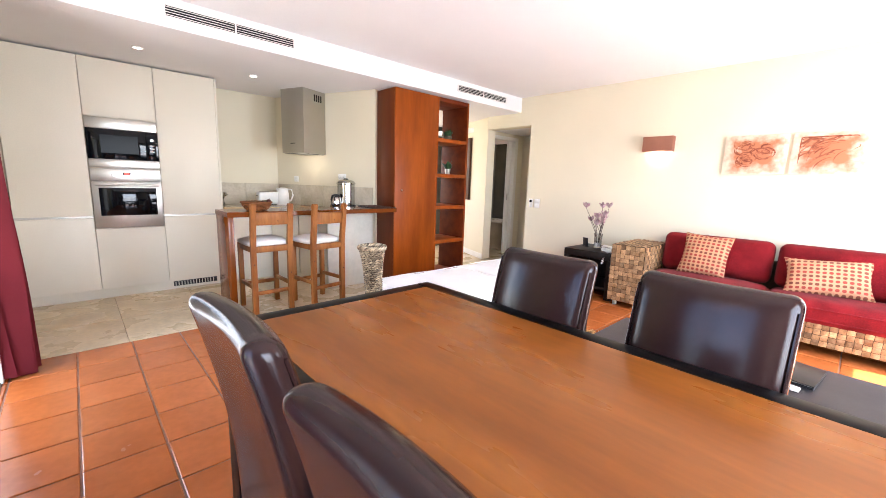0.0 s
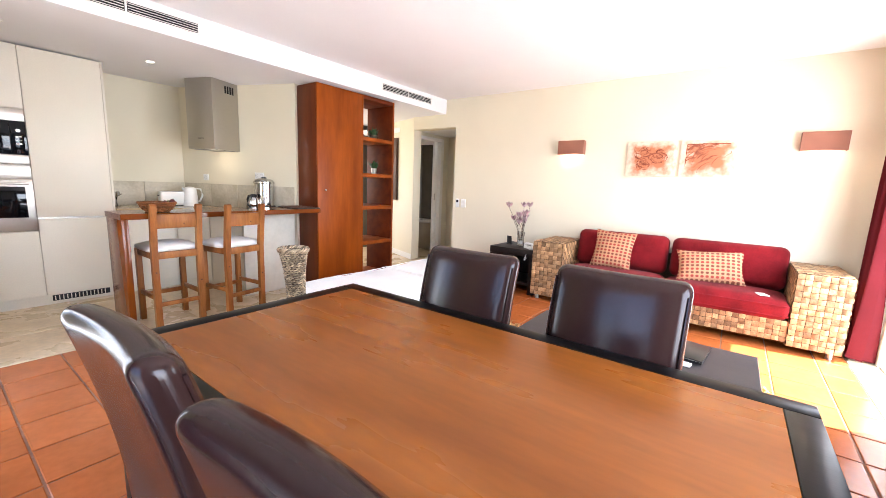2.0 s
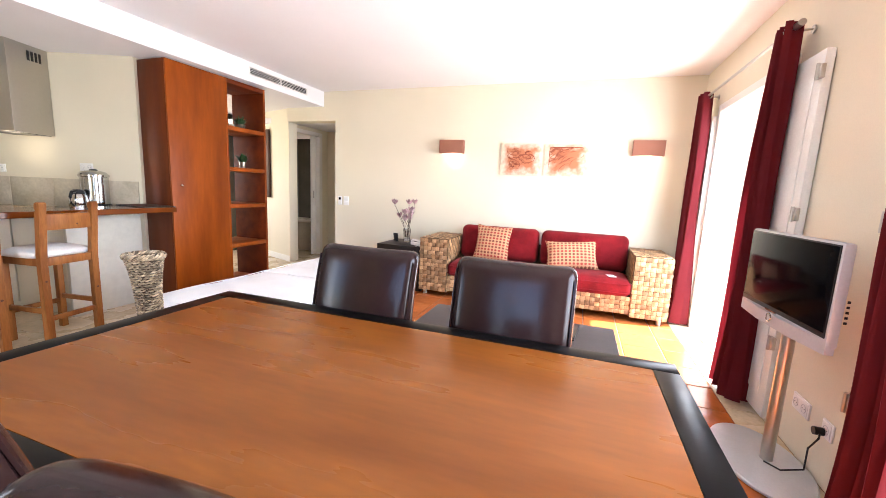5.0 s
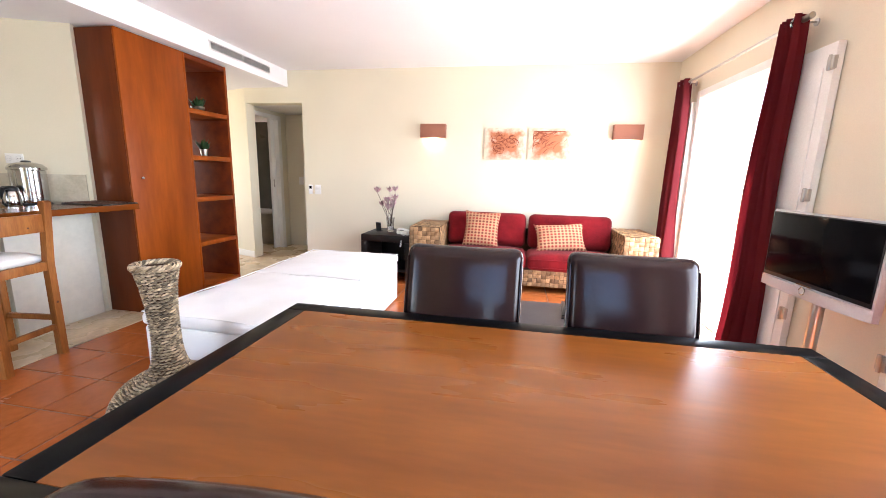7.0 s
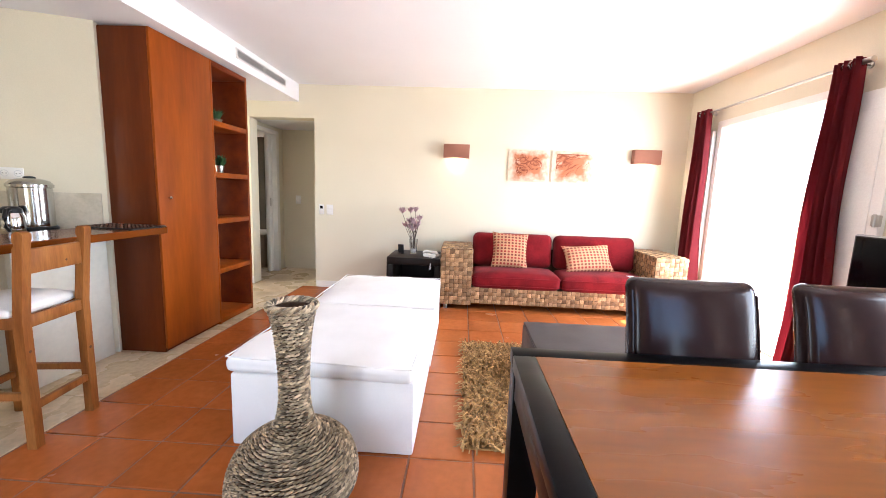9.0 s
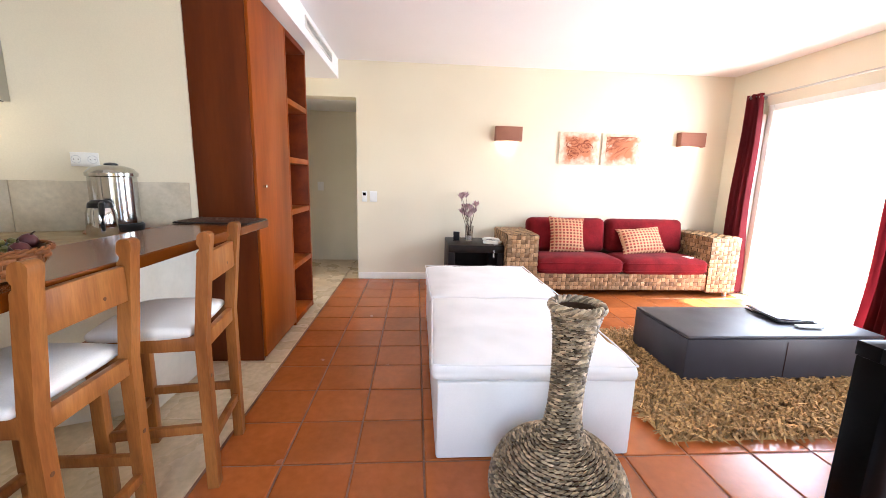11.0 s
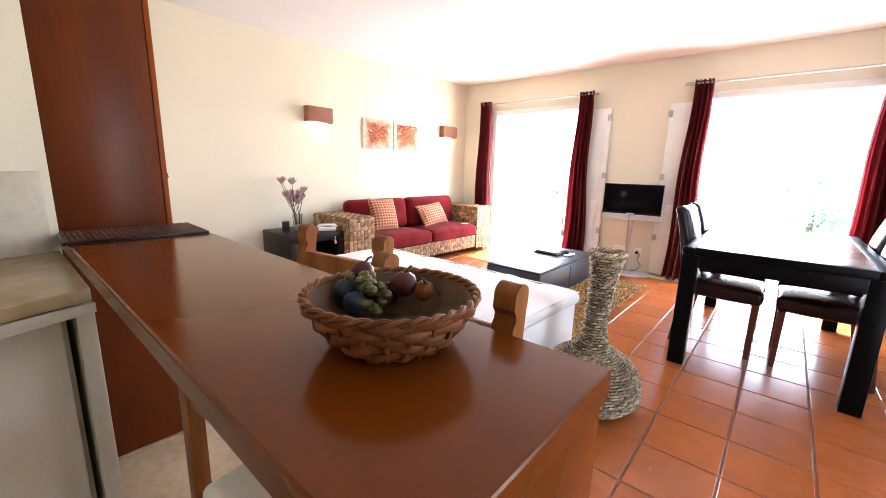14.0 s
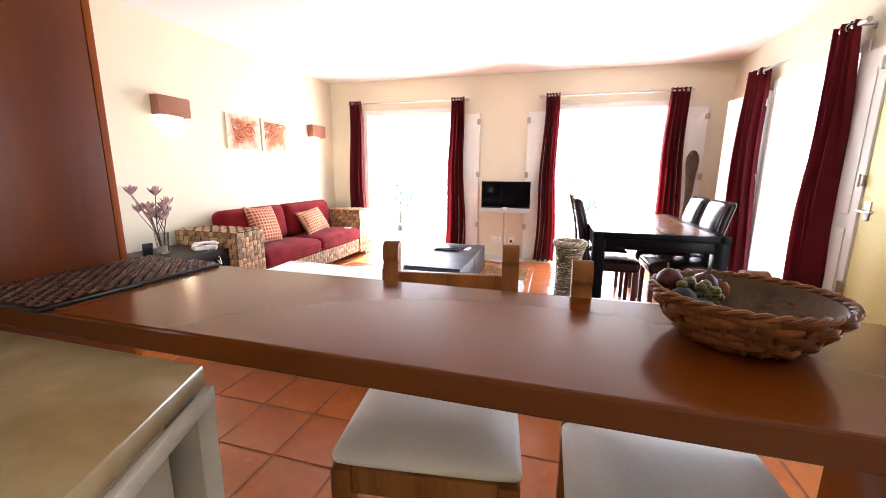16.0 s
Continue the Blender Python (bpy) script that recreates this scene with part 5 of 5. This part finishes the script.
for ox, oy, z, r, m, lab in ((0.069, 0.020, 1.013, 0.027, FRUITB, "blue grey artificial fig"), (0.040, 0.026, 1.003, 0.022, FRUITB, "small blue grey artificial plum"), (0.080, -0.022, 1.035, 0.026, FRUIT, "dark red artificial plum"),
                             (0.014, -0.060, 1.022, 0.027, FRUIT, "dark red artificial pear"), (-0.015, -0.078, 1.012, 0.022, WILLOW, "brown dried artificial fruit"), (0.045, -0.048, 1.0, 0.026, FRUIT, "dull red artificial fruit")):
    fruit((BKX + 0.022 + ox, BKY + oy, z - 0.006), r * 0.84, m, lab)
gr = thing("grape_bunch", pose(BKX + 0.055, BKY - 0.012, 1.014), "olive green artificial grapes", "fruit", "basket fruit")
for k in range(38):
    p = Vector((rnd.gauss(0, 0.015), rnd.gauss(0, 0.015), rnd.uniform(-0.03, 0.02)))
    part("grape", lathe([(0.0, -0.009), (0.007, -0.005), (0.009, 0.0), (0.007, 0.005), (0.0, 0.009)], 10, p), FRUITG, gr)

# ---- kitchen tall units ----
KY = 4.88
KX = [-0.445, 0.085, 0.64, 1.185]


def tall_unit(x0, x1, fronts, lab, vent=False):
    d = thing("tall_cabinet", pose(0, 0, 0), lab, "kitchen cabinet", "tall kitchen cabinets")
    part("body", box(x0 + 0.001, KY + 0.022, 0.10, x1 - 0.001, YK - 0.001, 2.285, 0.001), CABINET, d)
    for z0, z1 in fronts:
        part("door", box(x0 + 0.002, KY, z0, x1 - 0.002, KY + 0.020, z1, 0.002), CABINET, d)
    pl = part("plinth", box(x0, KY + 0.045, 0.0, x1, KY + 0.06, 0.099), CABINET, d)
    part("grip_rail", box(x0 + 0.002, KY + 0.006, 0.808, x1 - 0.002, KY + 0.019, 0.826), STEEL, d)
    if vent:
        g = part("plinth_grille", box(x0 + 0.04, KY + 0.040, 0.03, x1 - 0.08, KY + 0.0449, 0.085, 0.002), BLACK, pl)
        for k in range(14):
            x = x0 + 0.055 + k * (x1 - x0 - 0.15) / 14
            part("slat", box(x, KY + 0.036, 0.035, x + 0.007, KY + 0.0399, 0.08), CABINET, g)
    return d


tall_unit(KX[0], KX[1], ((0.102, 0.806), (0.828, 2.284)), "cream handleless tall kitchen cabinet")
tall_unit(KX[1], KX[2], ((0.102, 0.70), (1.765, 2.284)), "cream tall kitchen cabinet holding oven and microwave")
tall_unit(KX[2], KX[3], ((0.102, 0.806), (0.828, 2.284)), "cream handleless tall kitchen cabinet with a plinth grille", True)
solid("filler_panel", box(KX[3], KY - 0.002, 0.0, KX[3] + 0.018, YK - 0.001, 2.287, 0.001), CABINET, "cream end panel of the tall cabinets", "panel")

ox0, ox1 = KX[1] + 0.004, KX[2] - 0.004
d = thing("oven", pose(0, 0, 0), "built in stainless steel oven with dark glass door", "oven")
part("control_panel", box(ox0, KY - 0.012, 1.165, ox1, KY + 0.02, 1.285, 0.003), STEEL, d)
part("display", box((ox0 + ox1) / 2 - 0.03, KY - 0.014, 1.225, (ox0 + ox1) / 2 + 0.03, KY - 0.012, 1.25), SCREEN, d)
part("digits", box((ox0 + ox1) / 2 - 0.02, KY - 0.0155, 1.232, (ox0 + ox1) / 2 + 0.02, KY - 0.014, 1.244), REDLED, d)
for s in (-1, 1):
    part("knob", tube([((ox0 + ox1) / 2 + s * 0.10, KY - 0.012, 1.225), ((ox0 + ox1) / 2 + s * 0.10, KY - 0.034, 1.225)], [0.018, 0.015], 16), STEEL, d)
od = part("door", box(ox0, KY - 0.016, 0.71, ox1, KY + 0.02, 1.158, 0.004), STEEL, d, "steel framed oven door")
part("glass", box(ox0 + 0.05, KY - 0.020, 0.83, ox1 - 0.05, KY - 0.0165, 1.10, 0.003), OVENGL, od)
hb = rod((ox0 + 0.03, KY - 0.05, 1.128), (ox1 - 0.03, KY - 0.05, 1.128), 0.010, 12)
for x in (ox0 + 0.06, ox1 - 0.06):
    rod((x, KY - 0.05, 1.128), (x, KY - 0.014, 1.128), 0.007, 8, hb)
part("handle", hb, STEEL, od)
d = thing("microwave", pose(0, 0, 0), "built in microwave with black glass and steel trim", "microwave")
part("trim", box(ox0, KY - 0.010, 1.292, ox1, KY + 0.02, 1.372, 0.003), STEEL, d)
part("trim", box(ox0, KY - 0.010, 1.655, ox1, KY + 0.02, 1.758, 0.003), STEEL, d)
part("door", box(ox0, KY - 0.014, 1.374, ox1 - 0.10, KY + 0.02, 1.653, 0.003), OVENGL, d, "black glass door")
pn = part("control_panel", box(ox1 - 0.098, KY - 0.014, 1.374, ox1, KY + 0.02, 1.653, 0.003), OVENGL, d)
part("window", box(ox0 + 0.10, KY - 0.0165, 1.43, ox1 - 0.16, KY - 0.0143, 1.60), SCREEN, d)
part("dial", tube([(ox1 - 0.05, KY - 0.014, 1.575), (ox1 - 0.05, KY - 0.03, 1.575)], 0.014, 14), STEEL, pn)
for k in range(3):
    part("button", box(ox1 - 0.07, KY - 0.017, 1.46 + k * 0.03, ox1 - 0.03, KY - 0.0145, 1.468 + k * 0.03), PLASTIC, pn)

# ---- worktop run ----
WZ = 0.895
poly = [(2.03, 3.936), (2.634, 3.936), (2.052, 5.448), (1.205, 5.448), (1.205, 4.83), (1.68, 4.83)]
b = prism(poly, WZ - 0.035, WZ)
bmesh.ops.bevel(b, geom=b.edges[:], offset=0.003, segments=1, affect="EDGES")
d = thing("worktop", pose(0, 0, 0), "veined cream marble kitchen worktop beside the bar", "worktop")
part("slab", b, MARBLE, d)
we = Vector((1.68 - 2.03, 4.83 - 3.936, 0))
part("edge_strip", box(0.0, 0.0005, WZ - 0.062, we.length, 0.014, WZ - 0.0352, 0.003, m=pose(2.03, 3.936, 0, 0, 0, math.degrees(math.atan2(we.y, we.x)))), PALESTONE, d, "pale stone strip under the front edge")
d = thing("base_cabinet", pose(0, 0, 0), "white base cabinet beside the bar under the marble worktop", "kitchen cabinet", "base kitchen cabinets")
FA, FB = Vector((2.075, 3.985, 0)), Vector((1.745, 4.85, 0))
ft = (FB - FA).normalized()
fl = (FB - FA).length
part("body", prism([(FA.x + 0.02, 3.985), (2.60, 3.985), (2.30, 4.83), (FB.x + 0.035, 4.83)], 0.10, WZ - 0.036), CABINET, d)
fm = pose(FA.x, FA.y, 0, 0, 0, math.degrees(math.atan2(ft.y, ft.x)))
for k in range(2):
    part("door", box(0.02 + k * fl / 2, 0.0, 0.105, 0.015 + (k + 1) * fl / 2 - 0.012, 0.018, WZ - 0.06, 0.002, m=fm), CABINET, d)
part("plinth", box(0.02, -0.05, 0.0, fl - 0.02, -0.035, 0.099, m=fm), CABINET, d)
part("end_panel", box(FA.x - 0.06, 3.936, 0.0, 2.61, 3.972, WZ - 0.036, 0.004), PALESTONE, d, "pale stone end panel")
d = thing("base_cabinet", pose(0, 0, 0), "white base cabinet under the sink", "kitchen cabinet", "base kitchen cabinets")
part("body", box(1.206, 4.875, 0.10, 1.76, 5.44, WZ - 0.036), CABINET, d)
part("door", box(1.208, 4.855, 0.105, 1.70, 4.874, WZ - 0.06, 0.002), CABINET, d)
part("plinth", box(1.206, 4.91, 0.0, 1.74, 4.925, 0.099), CABINET, d)

sp = thing("splashback", pose(0, 0, 0), "beige stone tile splashback above the worktop", "splashback", kind="structure")
for k in range(2):
    x0, x1 = 1.206 + k * 0.42, 1.206 + (k + 1) * 0.42 - 0.003
    part("tile", box(x0, YK - 0.014, WZ + 0.001, x1, YK - 0.001, 1.165, 0.001), SPLASH, sp)
wm = pose(SW0.x, SW0.y, 0, 0, 0, math.degrees(math.atan2(ST.y, ST.x)))
for k in range(4):
    part("tile", box(0.03 + k * 0.395, 0.001, WZ + 0.001, 0.03 + (k + 1) * 0.395 - 0.003, 0.013, 1.165, 0.001, m=wm), SPLASH, sp)

d = thing("cooker_hood", wm, "brushed steel box shaped cooker hood under the ceiling", "cooker hood")
b = box(0.76, 0.004, 1.55, 1.12, 0.37, 2.298, 0.003)
part("casing", b, STEEL, d)
for k in range(4):
    part("slot", box(0.7575, 0.07 + k * 0.035, 2.17, 0.7602, 0.09 + k * 0.035, 2.25), BLACK, d)
part("underside", box(0.78, 0.02, 1.546, 1.10, 0.35, 1.5495), BLACK, d)
part("nameplate", box(0.90, 0.3702, 1.66, 0.98, 0.372, 1.668), BLACK, d)
lp = new("hood_light", bpy.data.lights.new("hood_light", "POINT"))
lp.data.energy, lp.data.color, lp.data.shadow_soft_size = 0.16, (1.0, 0.85, 0.6), 0.08
lp.location = wm @ Vector((0.94, 0.20, 1.45))

d = thing("coffee_percolator", pose(2.42, 4.24, WZ + 0.008, 0, 0, 200) @ Matrix.Diagonal((1.02, 1.02, 1.03, 1)), "tall polished steel percolator with black base", "percolator")
part("base", lathe([(0.0, 0.0), (0.115, 0.0), (0.118, 0.03), (0.108, 0.04), (0.0, 0.04)], 28), BLACK, d)
part("tank", lathe([(0.104, 0.04), (0.104, 0.28), (0.112, 0.285), (0.112, 0.30), (0.09, 0.325), (0.05, 0.338), (0.0, 0.34)], 32), CHROME, d)
part("lid_knob", lathe([(0.0, 0.338), (0.03, 0.338), (0.03, 0.346), (0.018, 0.352), (0.0, 0.353)], 14), BLACK, d)
part("tap", tube([(0.10, 0.0, 0.09), (0.135, 0, 0.09), (0.14, 0, 0.065)], [0.008, 0.008, 0.006], 8), BLACK, d)
d = thing("thermos_jug", pose(2.262, 4.20, WZ, 0, 0, 200) @ Matrix.Diagonal((1.12, 1.12, 1.08, 1)), "steel jug with a black curved handle", "jug")
part("body", lathe([(0.0, 0.0), (0.055, 0.0), (0.060, 0.015), (0.056, 0.11), (0.048, 0.135), (0.0, 0.138)], 26), CHROME, d)
part("lid", lathe([(0.049, 0.133), (0.045, 0.155), (0.030, 0.168), (0.0, 0.17)], 20), BLACK, d)
part("handle", tube([(0.045, 0.02, 0.155), (0.085, 0.03, 0.15), (0.108, 0.035, 0.11), (0.095, 0.03, 0.06), (0.06, 0.02, 0.035)], [0.012, 0.012, 0.010, 0.009, 0.008], 10), BLACK, d)
d = thing("trivet", pose(2.42, 4.24, WZ), "round brown cork mat under the percolator", "trivet")
part("disc", lathe([(0.0, 0.0), (0.15, 0.0), (0.152, 0.003), (0.15, 0.0075), (0.0, 0.0075)], 28), PINE, d)
d = thing("toaster", pose(1.82, 5.20, WZ, 0, 0, -5), "white two slot toaster", "toaster")
part("body", box(-0.13, -0.08, 0.008, 0.13, 0.08, 0.165, 0.025, 3), PLASTIC, d)
for s in (-1, 1):
    part("slot", box(-0.10, s * 0.03 - 0.012, 0.160, 0.10, s * 0.03 + 0.012, 0.1665), BLACK, d)
part("lever", box(-0.145, -0.02, 0.11, -0.128, 0.02, 0.125, 0.004), BLACK, d)
part("foot", box(-0.11, -0.07, 0.0, 0.11, 0.07, 0.008), BLACK, d)
d = thing("kettle", pose(1.985, 5.12, WZ), "white plastic electric kettle", "kettle")
part("base", lathe([(0.0, 0.0), (0.08, 0.0), (0.08, 0.02), (0.0, 0.02)], 24), PLASTIC, d)
part("body", lathe([(0.074, 0.021), (0.078, 0.05), (0.066, 0.18), (0.058, 0.21), (0.03, 0.225), (0.0, 0.226)], 26), PLASTIC, d)
part("handle", tube([(0.05, -0.02, 0.205), (0.10, -0.04, 0.20), (0.115, -0.045, 0.13), (0.09, -0.035, 0.06), (0.07, -0.03, 0.05)], 0.011, 10), PLASTIC, d)
part("spout", tube([(-0.05, 0.02, 0.19), (-0.075, 0.03, 0.205)], [0.02, 0.012], 10), PLASTIC, d)
d = thing("sink_tap", pose(1.32, 5.30, WZ), "slim chrome kitchen tap", "tap")
part("spout", tube([(0, 0, 0), (0, 0, 0.10), (0, -0.03, 0.15), (0, -0.09, 0.15), (0, -0.11, 0.12)], 0.010, 10), CHROME, d)
part("lever", rod((0.0, 0, 0.10), (0.05, 0, 0.13), 0.006), CHROME, d)
w1 = plate(wm @ pose(0.50, 0.0005, 1.28), 0.12, 0.075, "white double wall socket over the worktop", "wall socket", 1)
plate(wm @ pose(1.28, 0.0005, 1.24), 0.075, 0.075, "white wall socket by the hood", "wall socket", 1)


# ---- ceiling fittings ----
def vent(x0, x1, lab):
    d = thing("air_vent", pose(0, SOF_Y, 0), lab, "air vent", "ceiling air vents")
    z0, z1 = 2.378, 2.448
    part("backing", box(x0, -0.004, z0, x1, -0.001, z1), BLACK, d)
    xm = (x0 + x1) / 2
    for a, c in ((x0, xm - 0.008), (xm + 0.008, x1)):
        for k in range(4):
            z = z0 + 0.006 + k * 0.0175
            part("slat", box(a + 0.004, -0.010, z + 0.001, c - 0.004, -0.004, z + 0.0045, m=None), TRIMM, d)
    for x in (x0 - 0.008, xm - 0.006, x1 - 0.004):
        part("frame", box(x, -0.012, z0 - 0.008, x + 0.012, -0.001, z1 + 0.008, 0.001), TRIMM, d)
    for z in (z0 - 0.008, z1):
        part("frame", box(x0, -0.0115, z, x1, -0.001, z + 0.008, 0.001), TRIMM, d)


vent(0.56, 1.50, "long white slatted air vent in the soffit over the bar")
vent(3.55, 4.50, "long white slatted air vent in the soffit by the corridor")
for x, y in ((0.47, 4.25), (1.46, 4.45)):
    d = thing("downlight", pose(x, y, SOF_Z), "small round recessed ceiling spotlight, lit", "downlight", "ceiling spotlights")
    part("ring", tube([(0.037 * math.cos(a), 0.037 * math.sin(a), -0.003) for a in [6.2832 * i / 24 for i in range(24)]], 0.006, 8, True), TRIMM, d)
    part("bulb", lathe([(0.0, -0.003), (0.029, -0.002), (0.029, -0.0008), (0.0, -0.0008)], 20), LAMPG, d)
    lp = new("spot_light", bpy.data.lights.new("spot_light", "SPOT"))
    lp.data.energy, lp.data.color, lp.data.spot_size, lp.data.spot_blend, lp.data.shadow_soft_size = 0.4, (1.0, 0.88, 0.70), radians(95), 0.6, 0.03
    lp.matrix_world = look((x, y, SOF_Z - 0.012), (x, y, 0))

# ---- floor tiles ----
fl_ob = bpy.data.objects["floor"]
shapes = {}


def tile(x0, y0, x1, y1, material, h, parent=fl_ob, name="tile"):
    w, l = round(x1 - x0, 3), round(y1 - y0, 3)
    if w < 0.02 or l < 0.02:
        return
    key = (w, l, material.name)
    if key not in shapes:
        e, r = (0.0012, 0.002) if material is LIME else (0.0045, 0.004)
        b = bmesh.new()
        lo = [b.verts.new((sx * (w / 2 - e), sy * (l / 2 - e), -0.012)) for sx, sy in ((-1, -1), (1, -1), (1, 1), (-1, 1))]
        mi = [b.verts.new((sx * (w / 2 - e), sy * (l / 2 - e), -0.003)) for sx, sy in ((-1, -1), (1, -1), (1, 1), (-1, 1))]
        hi = [b.verts.new((sx * (w / 2 - e - r), sy * (l / 2 - e - r), 0)) for sx, sy in ((-1, -1), (1, -1), (1, 1), (-1, 1))]
        b.faces.new(hi)
        for A, C in ((lo, mi), (mi, hi)):
            for i in range(4):
                b.faces.new((A[i], A[(i + 1) % 4], C[(i + 1) % 4], C[i]))
        me = bpy.data.meshes.new(name)
        b.to_mesh(me)
        b.free()
        me.materials.append(material)
        shapes[key] = me
    o = new(name, shapes[key])
    o.parent = parent
    o.location = ((x0 + x1) / 2, (y0 + y1) / 2, h)
    o.rotation_euler = (random.uniform(-0.0012, 0.0012), random.uniform(-0.0012, 0.0012), 0)


EDGE, SEDGE = 3.48, -1.0
xl = [3.506 + 0.302 * k for k in range(-14, 6)]
yl = [3.166 - 0.305 * k for k in range(-2, 15)][::-1]
for xa, xb in zip(xl, xl[1:]):
    for ya, yb in zip(yl, yl[1:]):
        tile(max(xa, XW), max(ya, SEDGE), min(xb, XE), min(yb, EDGE), TERRA, random.uniform(-0.001, 0.0005))
for k in range(11):
    xa = XW + k * 0.62
    for ya, yb in ((EDGE, 4.1), (4.1, 4.72), (4.72, 5.34), (5.34, 5.96), (5.96, 6.4)):
        if xa < 6.9:
            tile(xa, ya, min(xa + 0.62, 6.9), yb, LIME, 0.0)
    if xa < XE:
        tile(xa, YS, min(xa + 0.62, XE), SEDGE, LIME, 0.0)
tile(XE, 3.30, 5.98, EDGE, LIME, 0.0)
